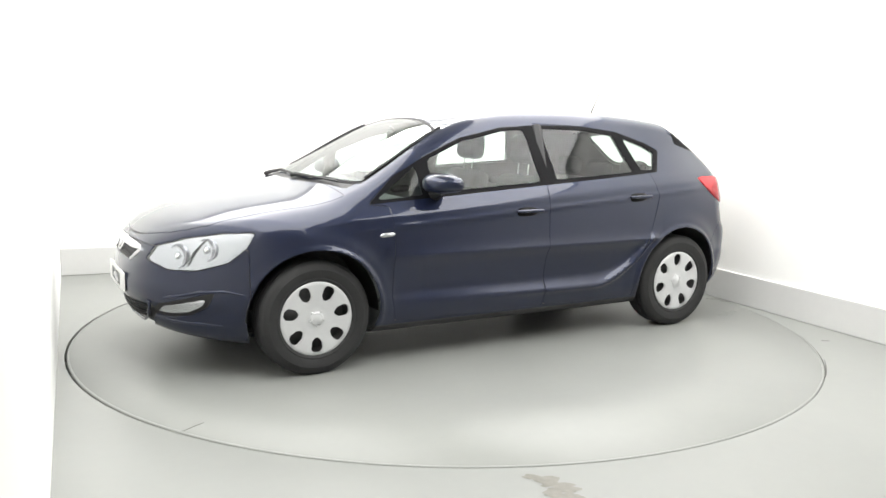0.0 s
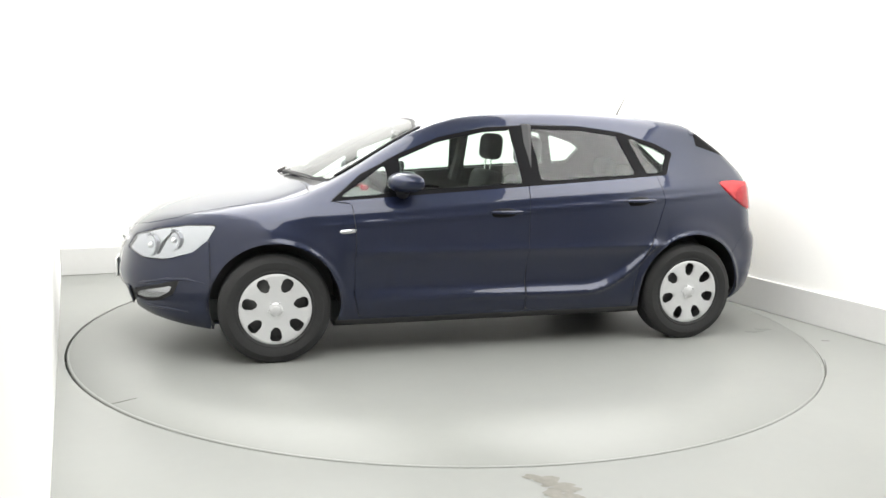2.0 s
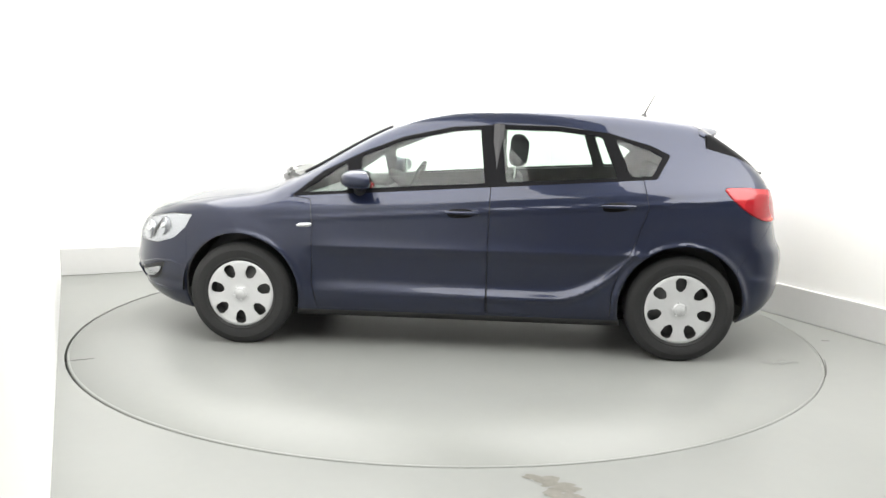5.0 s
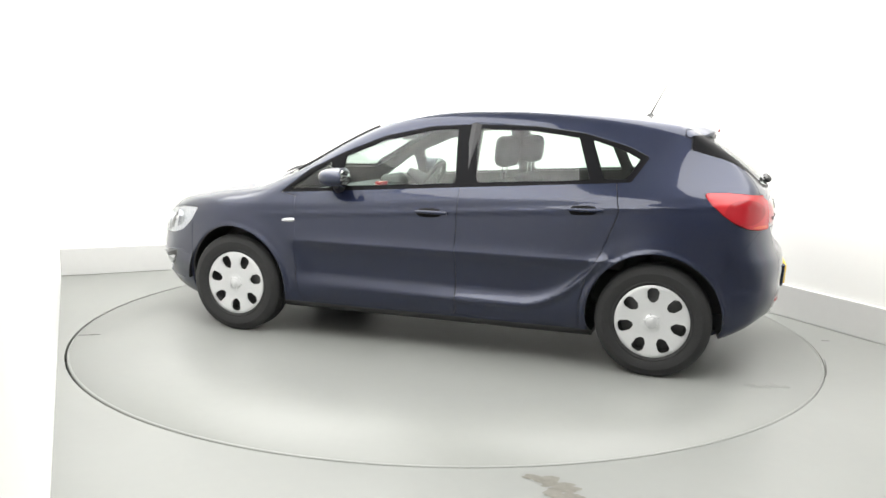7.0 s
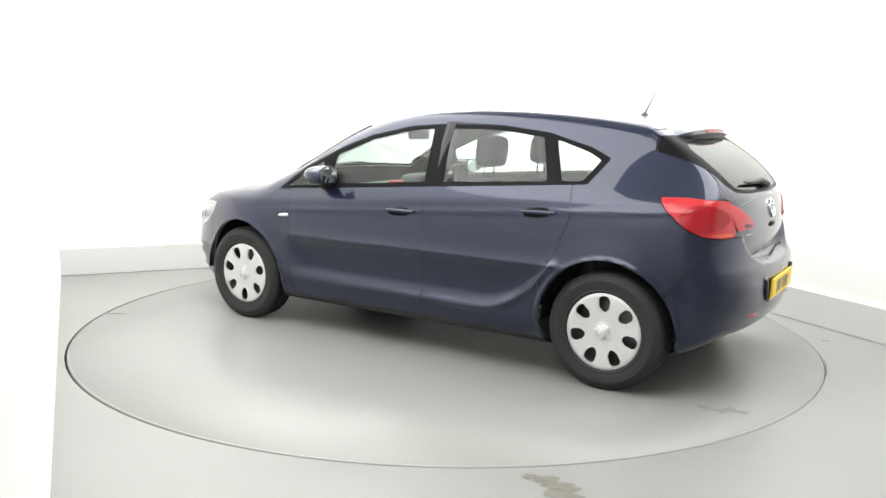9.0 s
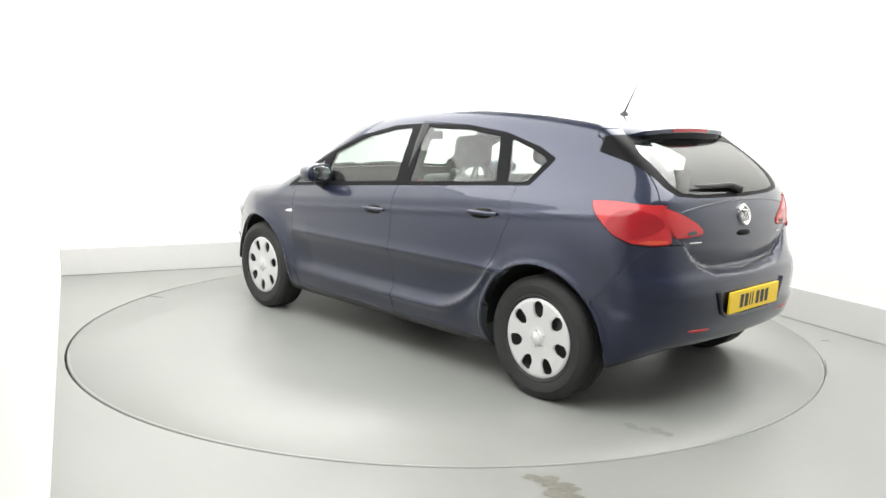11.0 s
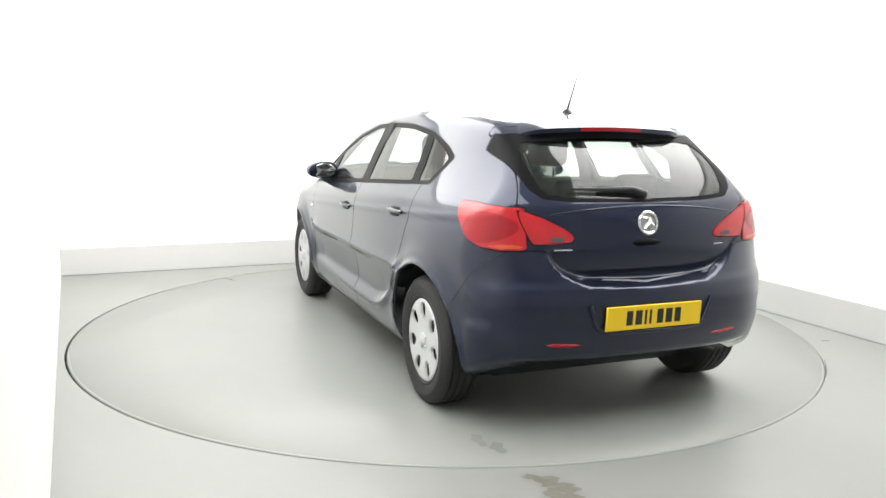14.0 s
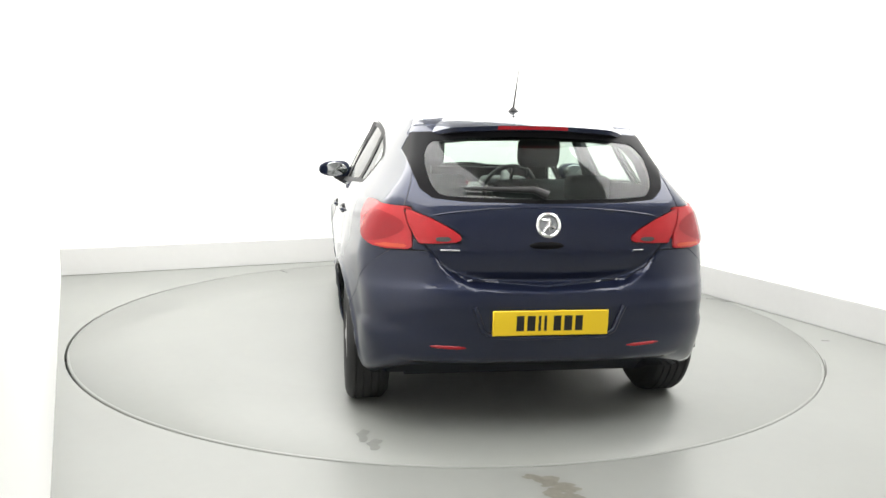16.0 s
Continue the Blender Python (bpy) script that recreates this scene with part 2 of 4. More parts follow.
AXLE, HUB_Z, TYRE_R = 1.3425, 0.318, 0.322
top_line = spline([-2.3, -1.95, -1.68, -1.33, -1.12, -0.71, -0.31, 0.08, 0.3, 0.5, 0.71, 0.86, 1.09, 1.22, 1.30, 1.44, 1.63, 1.82, 2.01, 2.13, 2.21, 2.35],
                  [1.30, 1.34, 1.39, 1.446, 1.468, 1.492, 1.496, 1.478, 1.443, 1.386, 1.293, 1.218, 1.107, 1.044, 1.02, 0.997, 0.967, 0.922, 0.853, 0.778, 0.70, 0.5])
crown = spline([-2.3, -1.6, -0.3, 0.3, 0.6, 1.0, 1.3, 1.7, 2.3], [0.07, 0.05, 0.042, 0.065, 0.095, 0.11, 0.085, 0.085, 0.10])
side_z = spline([0.1, 0.2, 0.3, 0.42, 0.55, 0.635, 0.70, 0.78, 0.86, 0.925, 0.96, 1.0, 1.2, 1.4, 1.6],
                [0.77, 0.825, 0.862, 0.870, 0.881, 0.889, 0.891, 0.890, 0.885, 0.875, 0.859, 0.838, 0.738, 0.628, 0.50])
belt_rise = spline([-2.2, -1.1, -0.2, 0.65, 1.0, 2.2], [0.10, 0.075, 0.02, -0.05, -0.075, -0.10])
taper = spline([-2.3, -1.9, -1.5, -1.0, 0.0, 1.0, 1.5, 1.8, 2.3], [0.17, 0.09, 0.025, 0.0, -0.004, 0.0, 0.012, 0.05, 0.16])
cabin_taper = spline([-2.3, -1.8, -1.2, -0.5, 0.2, 1.0, 2.0], [0.18, 0.145, 0.078, 0.016, 0.0, 0.01, 0.02])
nose = spline([0.1, 0.2, 0.3, 0.36, 0.42, 0.47, 0.55, 0.66, 0.78, 0.9, 1.2], [1.99, 2.10, 2.195, 2.215, 2.25, 2.258, 2.247, 2.225, 2.18, 2.08, 1.8])
bumper_tail = spline([0.1, 0.22, 0.34, 0.46, 0.52, 0.62, 0.67, 0.71, 0.80, 0.90, 1.0, 1.1, 1.2, 1.34, 1.5],
                     [-1.89, -1.955, -2.005, -2.04, -2.042, -2.046, -2.036, -2.015, -1.992, -1.975, -1.95, -1.90, -1.80, -1.60, -1.37])
gate_tail = spline([0.1, 0.66, 0.72, 0.80, 0.90, 1.0, 1.055, 1.10, 1.2, 1.34, 1.5],
                   [-1.90, -1.925, -1.95, -1.973, -1.975, -1.955, -1.932, -1.90, -1.80, -1.60, -1.37])
shelf = spline([0.0, 0.2, 0.36, 0.46, 0.53, 0.60, 1.2], [0.690, 0.697, 0.715, 0.768, 0.850, 0.91, 0.93])


def ramp(u):
    u = np.clip(u, 0, 1)
    return u * u * (3 - 2 * u)


pocket = spline([-0.2, 0.0, 0.1, 0.68, 0.80, 1.0, 1.2], [0.0, 0.0, 0.16, 0.95, 0.90, 0.0, 0.0])


def tail(y, z):
    """The bumper's face below the curved shelf, the set-back tailgate above it."""
    w = ramp((z - shelf(y) + 0.022) / 0.044)
    return bumper_tail(z) * (1 - w) + gate_tail(z) * w


def side_y(x, z):
    zz = z - belt_rise(x) * ramp((z - 0.52) / 0.48)
    y = side_z(zz) - taper(x) - cabin_taper(x) * ramp((zz - 0.70) / 0.50)
    for cx in (AXLE, -AXLE):                       # flared arches
        r = np.hypot(x - cx, z - HUB_Z)
        y = y + 0.016 * np.exp(-((r - 0.41) / 0.06) ** 2) * np.clip((z - 0.2) / 0.2, 0, 1) + 0.019 * np.exp(-((r - 0.384) / 0.020) ** 2) * np.clip((z - 0.2) / 0.2, 0, 1)
    # the sculpted blade line that sweeps up ahead of the rear wheel
    zl = 0.36 + 0.30 * np.clip((-x - 0.55) / 0.5, 0, 1) ** 2.2
    w = np.clip((0.7 - x) / 1.1, 0, 1) * np.clip((x + 1.12) / 0.12, 0, 1)
    y = y + 0.017 * w * np.exp(-((z - zl + 0.010) / 0.024) ** 2)
    # the undercut pocket between the waist crease and the blade
    w2 = np.clip((0.95 - x) / 0.25, 0, 1) * np.clip((x + 1.15) / 0.1, 0, 1)
    room = np.maximum(0.640 - zl - 0.01, 0.02)
    y = y - 0.022 * w2 * np.clip(room / 0.24, 0, 1) * pocket((0.640 - z) / room)
    # the waist crease above it
    up = np.maximum(z - 0.648, 0)
    y = y + 0.021 * w2 * np.where(z > 0.648, np.exp(-up / 0.048), np.exp(-((z - 0.648) / 0.046) ** 2))
    # the ledge along the bumper's flank behind the rear wheel
    w3 = ramp((-x - 1.72) / 0.12)
    y = y + 0.018 * w3 * ramp((0.535 - z) / 0.045) * ramp((z - 0.30) / 0.16)
    # crease through the handles
    zc = 0.865 - 0.065 * (x - 0.0)
    y = y + 0.006 * np.exp(-((z - zc) / 0.018) ** 2) * np.clip((1.2 - x) / 0.4, 0, 1) * np.clip((x + 1.9) / 0.4, 0, 1)
    return y


def body(P):
    x, y, z = P[..., 0], np.abs(P[..., 1]), P[..., 2]
    s = (y - side_y(x, z)) * 0.93
    t = (z - (top_line(x) - crown(x) * (y / 0.72) ** 2.2)) * 0.85
    f = x - (nose(z) - 0.10 * (y / 0.6) ** 2 - 0.07 * (y / 0.6) ** 5)
    r = -(x - (tail(y, z) + 0.045 * (y / 0.6) ** 2 + 0.075 * (y / 0.75) ** 6)) * 0.9
    b = 0.185 + 0.05 * np.clip((x - 1.7) / 0.4, 0, 1) + 0.15 * np.clip((-x - 1.62) / 0.3, 0, 1) - z
    kt = 0.05 + 0.04 * np.clip((x - 1.0) / 0.4, 0, 1)
    st = smax(s, t, kt)
    fr = smax(st, f, 0.09)
    return smax(smax(fr, r, 0.05), b, 0.05)


def grad(P, F=body):
    g = np.stack([F(P + np.eye(3)[k] * 2e-3) - F(P - np.eye(3)[k] * 2e-3) for k in range(3)], -1)
    return g / np.maximum(np.linalg.norm(g, axis=-1, keepdims=True), 1e-9)


def project(P, F=body, level=0.0, steps=6):
    for _ in range(steps):
        g = np.stack([F(P + np.eye(3)[k] * 2e-3) - F(P - np.eye(3)[k] * 2e-3) for k in range(3)], -1) / 4e-3
        v = F(P) - level
        P = P - g * (v / np.maximum((g ** 2).sum(-1), 0.2))[..., None]
    return P


def surface_net(F, lo, hi, h):
    """Quads of the surface F = 0 on a regular lattice, moved onto the surface."""
    ax = [np.arange(lo[k], hi[k] + h, h) for k in range(3)]
    G = np.stack(np.meshgrid(*ax, indexing="ij"), -1)
    V = F(G)
    S = V < 0
    n = np.array(S.shape) - 1
    c = np.zeros(n, int)
    for i in (0, 1):
        for j in (0, 1):
            for k in (0, 1):
                c += S[i:i + n[0], j:j + n[1], k:k + n[2]]
    mixed = (c > 0) & (c < 8)
    idx = -np.ones(n, int)
    idx[mixed] = np.arange(mixed.sum())
    P = np.stack(np.nonzero(mixed), -1) * h + np.array(lo) + h / 2
    P = project(P, F)
    quads = []
    for a in range(3):
        b, d = (a + 1) % 3, (a + 2) % 3
        s0 = np.take(S, range(S.shape[a] - 1), a)
        s1 = np.take(S, range(1, S.shape[a]), a)
        for e in zip(*np.nonzero(s0 != s1)):
            e = list(e)
            if e[b] == 0 or e[d] == 0 or e[b] >= n[b] or e[d] >= n[d]:
                continue
            q = []
            for ob, od in ((-1, -1), (0, -1), (0, 0), (-1, 0)):
                cell = list(e)
                cell[b] += ob
                cell[d] += od
                q.append(idx[tuple(cell)])
            quads.append(q if s0[tuple(e)] else q[::-1])
    return P, [tuple(q) for q in quads if min(q) >= 0]


class Skin:
    """Points on the car's outer surface and the polygons still unclaimed."""

    def __init__(self, P, polys, F=body):
        self.P, self.polys, self.F = [tuple(p) for p in P], polys, F

    def clip(self, f, polys, keep_in=True):
        """Cuts polys at f = 0; returns those inside (f < 0) and outside."""
        A = np.array(self.P)
        v = f(A)
        inside, outside, made = [], [], {}
        new_pts = []
        for poly in polys:
            vals = [v[i] for i in poly]
            if max(vals) <= 0:
                inside.append(poly)
                continue
            if min(vals) >= 0:
                outside.append(poly)
                continue
            a, b = [], []
            for i, j in zip(poly, poly[1:] + poly[:1]):
                (a if v[i] < 0 else b).append(i)
                if (v[i] < 0) != (v[j] < 0):
                    key = (min(i, j), max(i, j))
                    if key not in made:
                        t = v[key[0]] / (v[key[0]] - v[key[1]])
                        t = min(max(t, 0.02), 0.98)
                        made[key] = len(self.P) + len(new_pts)
                        new_pts.append(A[key[0]] * (1 - t) + A[key[1]] * t)
                    a.append(made[key])
                    b.append(made[key])
            if len(a) > 2:
                inside.append(tuple(a))
            if len(b) > 2:
                outside.append(tuple(b))
        if new_pts:
            self.P += [tuple(p) for p in project(np.array(new_pts), self.F, steps=2)]
        return inside, outside

    def take(self, f, gap=0.003):
        """Cuts a region out of the skin, leaving a joint of 2 * gap round it."""
        got, rest = self.clip(lambda A: f(A) + gap, self.polys)
        self.polys = self.clip(lambda A: f(A) - gap, rest)[1] if gap else rest
        return got


def sdf(poly):
    """Signed distance to a polygon in a plane."""
    pts = np.array(poly, float)

    def f(a, b):
        Q = np.stack([a, b], -1)
        d = np.full(a.shape, 1e9)
        ins = np.zeros(a.shape, bool)
        for p, q in zip(pts, np.roll(pts, -1, 0)):
            e = q - p
            w = Q - p
            t = np.clip((w @ e) / (e @ e), 0, 1)
            d = np.minimum(d, np.linalg.norm(w - t[..., None] * e, axis=-1))
            c = ((p[1] > Q[..., 1]) != (q[1] > Q[..., 1]))
            with np.errstate(all="ignore"):
                xi = (q[0] - p[0]) * (Q[..., 1] - p[1]) / (q[1] - p[1]) + p[0]
            ins ^= c & (Q[..., 0] < xi)
        return np.where(ins, -d, d)
    return f


def on_side(poly, sign, ymin=0.35, grow=0.0):
    g = sdf(poly)
    return lambda A: np.maximum(g(A[:, 0], A[:, 2]) - grow, ymin - sign * A[:, 1])


def on_top(poly, zmin, grow=0.0):
    g = sdf(poly)
    return lambda A: np.maximum(g(A[:, 0], A[:, 1]) - grow, zmin - A[:, 2])


def on_rear(poly, xmax, grow=0.0):
    g = sdf(poly)
    return lambda A: np.maximum(g(A[:, 1], A[:, 2]) - grow, A[:, 0] - xmax)


def on_front(poly, xmin, grow=0.0):
    g = sdf(poly)
    return lambda A: np.maximum(g(A[:, 1], A[:, 2]) - grow, xmin - A[:, 0])


def mirror(poly):
    return [(-a, b) for a, b in poly][::-1]


def panel(skin, name, polys, mat, parent, label="", depth=0.012, out=0.0):
    """A sheet of the skin as one mesh, its rim turned inwards by depth, moved out along the normal."""
    ids = sorted({i for p in polys for i in p})
    remap = {i: k for k, i in enumerate(ids)}
    A = np.array([skin.P[i] for i in ids])
    N = grad(A, skin.F)
    A = A + N * out
    faces = [tuple(remap[i] for i in p) for p in polys]
    count = {}
    for f in faces:
        for i, j in zip(f, f[1:] + f[:1]):
            count[(i, j)] = count.get((i, j), 0) + 1
    rim = [(i, j) for (i, j) in count if (j, i) not in count]
    verts, norms = [tuple(p) for p in A], [tuple(n) for n in N]
    if depth:
        low = {}
        for i, j in rim:
            for k in (i, j):
                if k not in low:
                    low[k] = len(verts)
                    verts.append(tuple(A[k] - N[k] * depth))
                    norms.append(tuple(N[k]))
        faces += [(j, i, low[i], low[j]) for i, j in rim]
    me = bpy.data.meshes.new(name)
    me.from_pydata(verts, [], faces)
    me.update()
    me.polygons.foreach_set("use_smooth", [True] * len(me.polygons))
    me.normals_split_custom_set_from_vertices(norms)
    me.materials.append(mat)
    ob = new(name, me)
    ob.parent = parent
    return tagged(ob, label)


CAR = thing("hatchback_car", "dark navy blue five-door hatchback car parked on the turntable", "car")
P0, Q0 = surface_net(body, (-2.3, -1.0, 0.1), (2.4, 1.0, 1.6), 0.0175)
SKIN = Skin(P0, Q0)

# wheel openings and underside
def arch(A):
    r = np.minimum(np.hypot(A[:, 0] - AXLE, A[:, 2] - HUB_Z - 0.015), np.hypot(A[:, 0] + AXLE, A[:, 2] - HUB_Z - 0.015))
    return np.maximum(r - 0.372, 0.6 - np.abs(A[:, 1]))
SKIN.take(arch, 0)

DLO = [(1.02, 0.935), (0.84, 1.085), (0.6, 1.205), (0.35, 1.305), (0.05, 1.37), (-0.25, 1.39), (-0.6, 1.385), (-0.9, 1.35),
       (-1.15, 1.28), (-1.27, 1.225), (-1.18, 1.085), (-0.8, 1.06), (-0.2, 1.02), (0.5, 0.97)]
FRONT_WIN = [(0.60, 0.99), (0.60, 1.18), (0.35, 1.283), (0.05, 1.348), (-0.12, 1.362), (-0.16, 1.042)]
REAR_WIN = [(-0.285, 1.05), (-0.25, 1.367), (-0.6, 1.362), (-0.86, 1.33), (-0.95, 1.09)]
QUARTER_WIN = [(-1.03, 1.095), (-0.94, 1.32), (-1.13, 1.26), (-1.22, 1.215), (-1.15, 1.10)]
SAIL_WIN = [(0.97, 0.955), (0.69, 1.145), (0.67, 0.978)]
WINDSCREEN = [(1.20, 0.0), (1.17, 0.3), (1.10, 0.55), (1.02, 0.70), (0.72, 0.645), (0.46, 0.58), (0.40, 0.3), (0.385, 0),
              (0.40, -0.3), (0.46, -0.58), (0.72, -0.645), (1.02, -0.70), (1.10, -0.55), (1.17, -0.3)]
REAR_SCREEN = [(0, 1.068), (0.34, 1.073), (0.47, 1.084), (0.51, 1.12), (0.525, 1.19), (0.525, 1.262), (0.49, 1.312), (0.30, 1.332), (0, 1.338),
               (-0.30, 1.332), (-0.49, 1.312), (-0.525, 1.262), (-0.525, 1.19), (-0.51, 1.12), (-0.47, 1.084), (-0.34, 1.073)]
SCREEN_SURROUND = [(0, 1.052), (0.36, 1.057), (0.51, 1.07), (0.562, 1.11), (0.592, 1.19), (0.612, 1.27), (0.57, 1.35), (0, 1.38),
                   (-0.57, 1.35), (-0.612, 1.27), (-0.592, 1.19), (-0.562, 1.11), (-0.51, 1.07), (-0.36, 1.057)]
BONNET = [(2.16, 0), (2.155, 0.1), (2.145, 0.2), (2.125, 0.3), (2.09, 0.4), (2.04, 0.5), (1.97, 0.58), (1.87, 0.65), (1.7, 0.69), (1.4, 0.725), (1.13, 0.74), (1.16, 0.5), (1.22, 0.3), (1.245, 0), (1.22, -0.3), (1.16, -0.5), (1.13, -0.74), (1.4, -0.725), (1.7, -0.69), (1.87, -0.65), (1.97, -0.58), (2.04, -0.5), (2.09, -0.4), (2.125, -0.3), (2.145, -0.2), (2.155, -0.1)]
FRONT_DOOR = [(0.90, 0.92), (0.88, 0.75), (0.89, 0.4), (0.86, 0.25), (-0.18, 0.25), (-0.19, 0.8), (-0.20, 1.2), (-0.18, 1.385), (0.05, 1.37), (0.35, 1.305), (0.6, 1.205), (0.84, 1.085), (1.02, 0.935)]
REAR_DOOR = [(-0.19, 0.25), (-0.18, 0.8), (-0.2, 1.4), (-0.6, 1.385), (-0.9, 1.35), (-1.0, 1.3), (-1.10, 1.085), (-1.13, 0.92), (-1.05, 0.70), (-0.97, 0.55), (-0.93, 0.40), (-0.93, 0.25)]
TAILGATE = [(0, 0.69), (0.36, 0.715), (0.46, 0.77), (0.53, 0.855), (0.60, 0.90), (0.64, 1.02), (0.61, 1.10), (0.58, 1.2), (0.58, 1.38), (0, 1.41),
            (-0.58, 1.38), (-0.58, 1.2), (-0.61, 1.10), (-0.64, 1.02), (-0.60, 0.90), (-0.53, 0.855), (-0.46, 0.77), (-0.36, 0.715)]
HEADLAMP = [(1.66, 0.805), (1.82, 0.80), (1.98, 0.772), (2.11, 0.72), (2.16, 0.64), (2.08, 0.60), (1.95, 0.60), (1.80, 0.645), (1.71, 0.72)]
TAIL_SIDE = [(-1.575, 1.037), (-1.61, 0.99), (-1.67, 0.935), (-1.74, 0.886), (-1.81, 0.855), (-1.87, 0.843), (-2.2, 0.86), (-2.2, 1.02), (-1.85, 1.035), (-1.70, 1.044), (-1.60, 1.042)]
TAIL_IN = [(0.385, 0.882), (0.388, 0.912), (0.43, 0.943), (0.52, 0.988), (0.635, 1.03), (0.62, 0.96), (0.575, 0.872), (0.48, 0.874)]

COWL = [(1.245, 0.0), (1.22, 0.3), (1.16, 0.5), (1.10, 0.68), (0.99, 0.67), (1.09, 0.55), (1.18, 0.3), (1.21, 0),
        (1.18, -0.3), (1.09, -0.55), (0.99, -0.67), (1.10, -0.68), (1.16, -0.5), (1.22, -0.3)]
GRILLE = [(0.0, 0.615), (0.26, 0.62), (0.36, 0.70), (0.30, 0.705), (0, 0.70), (-0.30, 0.705), (-0.36, 0.70), (-0.26, 0.62)]
INTAKE = [(0.0, 0.232), (0.32, 0.236), (0.43, 0.285), (0.515, 0.385), (0.42, 0.402), (0, 0.395), (-0.42, 0.402), (-0.515, 0.385), (-0.43, 0.285), (-0.32, 0.236)]
FOG = [(2.14, 0.345), (2.12, 0.41), (2.02, 0.445), (1.87, 0.485), (1.91, 0.40), (1.98, 0.355), (2.06, 0.34)]

def skin_at(p, out=0.0):
    """The nearest place on the car's surface to p, moved out, and the normal there."""
    q = project(np.array([p], float), steps=10)
    n = grad(q)
    return Vector(q[0] + n[0] * out), Vector(n[0])


DOORS = {}
# the inner shell closes the body behind every joint and carries the cabin trim
INNER = Skin(P0, list(Q0))
INNER.take(arch, 0)
for s in (1, -1):
    for poly in (FRONT_WIN, REAR_WIN, QUARTER_WIN, SAIL_WIN):
        INNER.take(on_side(poly, s, grow=0.004), 0)
INNER.take(on_top(WINDSCREEN, 0.95, -0.02), 0)
INNER.take(on_rear(REAR_SCREEN, -1.4, 0.004), 0)
for s in (1, -1):
    INNER.take(on_side(HEADLAMP, s, 0.36, grow=0.003), 0)
panel(INNER, "inner_shell", INNER.polys, TRIM, CAR, "dark grey cabin lining", 0.01, -0.018)

for s, poly in ((1, TAIL_IN), (-1, mirror(TAIL_IN))):
    light = panel(SKIN, "inner_tail_light", SKIN.take(on_rear(poly, -1.6)), REDLENS, CAR, "red tail light on the tailgate", 0.02, 0.006)
    box_y = sorted((s * 0.43, s * 0.50))
    got, _ = SKIN.clip(on_rear([(box_y[0], 0.885), (box_y[1], 0.885), (box_y[1], 0.905), (box_y[0], 0.905)], -1.6), [p for p in Q0])
    panel(SKIN, "reversing_lens", got, STEEL, light, "pale reversing lens", 0.004, 0.009)
for s in (1, -1):
    got = SKIN.take(on_side(TAIL_SIDE, s, 0.60))
    light = panel(SKIN, "outer_tail_light", got, REDLENS, CAR, "glossy red wraparound tail light", 0.02, 0.008)
    def bowl(A, s=s):
        return np.maximum(np.hypot((A[:, 0] + 1.79) / 1.5, A[:, 2] - 0.94) - 0.068, 0.62 - s * A[:, 1])
    inner, _ = SKIN.clip(bowl, got)
    panel(SKIN, "lamp_bowl", inner, REDDEEP, light, "deeper red lamp bowl", 0.003, 0.0095)
    def amber(A, s=s):
        return np.maximum(np.maximum(A[:, 2] - 0.872, 0.62 - s * A[:, 1]), sdf(TAIL_SIDE)(A[:, 0], A[:, 2]) + 0.010)
    low, _ = SKIN.clip(amber, got)
    panel(SKIN, "indicator_lens", low, AMBER, light, "orange tinted indicator strip", 0.003, 0.0098)
    lens = SKIN.take(on_side(HEADLAMP, s, 0.36))
    housing = panel(SKIN, "headlight", lens, REFLECTOR, CAR, "clear wraparound headlight with bright reflector", 0.03, -0.012)
    panel(SKIN, "lens", lens, CLEAR, housing, "clear lens", 0.012, 0.003)
    for cx, cy, cz, cr in ((2.02, 0.61, 0.672, 0.062), (1.89, 0.70, 0.708, 0.058)):
        bm = bmesh.new()
        q, nrm = skin_at((cx, s * cy, cz), -0.016)
        m = look(q, q - (nrm * 0.7 + Vector((0.5, s * 0.1, 0.0))))
        lathe(bm, [(0.0, 0.004), (0.022, 0.0), (0.026, -0.008), (cr * 0.8, -0.002), (cr, 0.006), (cr * 1.06, 0.006), (cr * 1.06, -0.03)], 28, "z", m=m)
        part("lamp_bowl", bm, LAMPBOWL, housing, "round lamp bowl")
        bm = bmesh.new()
        bmesh.ops.create_uvsphere(bm, u_segments=16, v_segments=10, radius=0.02, matrix=m)
        part("bulb_cover", bm, CHROME, housing, "bright domed bulb cover")
    bm = bmesh.new()
    tube(bm, [skin_at((1.98, s * 0.66, 0.625), -0.006)[0], skin_at((1.95, s * 0.67, 0.69), -0.006)[0], skin_at((1.90, s * 0.70, 0.765), -0.006)[0]], [0.003, 0.007, 0.003], 8)
    part("divider", bm, STEEL, housing, "grey divider between the lamp bowls")
    fog = panel(SKIN, "fog_light", SKIN.take(on_side(FOG, s, 0.36)), BLACK, CAR, "fog light in a dark bumper recess", 0.02, -0.012)
    got, _ = SKIN.clip(on_side(FOG, s, 0.36, -0.022), [p for p in Q0])
    panel(SKIN, "fog_lens", got, REFLECTOR, fog, "bright fog light lens", 0.01, 0.0)
    for nm, poly in (("front_window", FRONT_WIN), ("rear_window", REAR_WIN), ("quarter_window", QUARTER_WIN), ("sail_window", SAIL_WIN)):
        panel(SKIN, nm, SKIN.take(on_side(poly, s), 0.0), GLASS, CAR, "tinted side window glass", 0.004, -0.004)
    panel(SKIN, "window_surround", SKIN.take(on_side(DLO, s), 0.001), GLOSSBLACK, CAR, "black window frame and pillar trim", 0.012)
    DOORS[s, 0] = panel(SKIN, "front_door", SKIN.take(on_side(FRONT_DOOR, s)), PAINT, CAR)
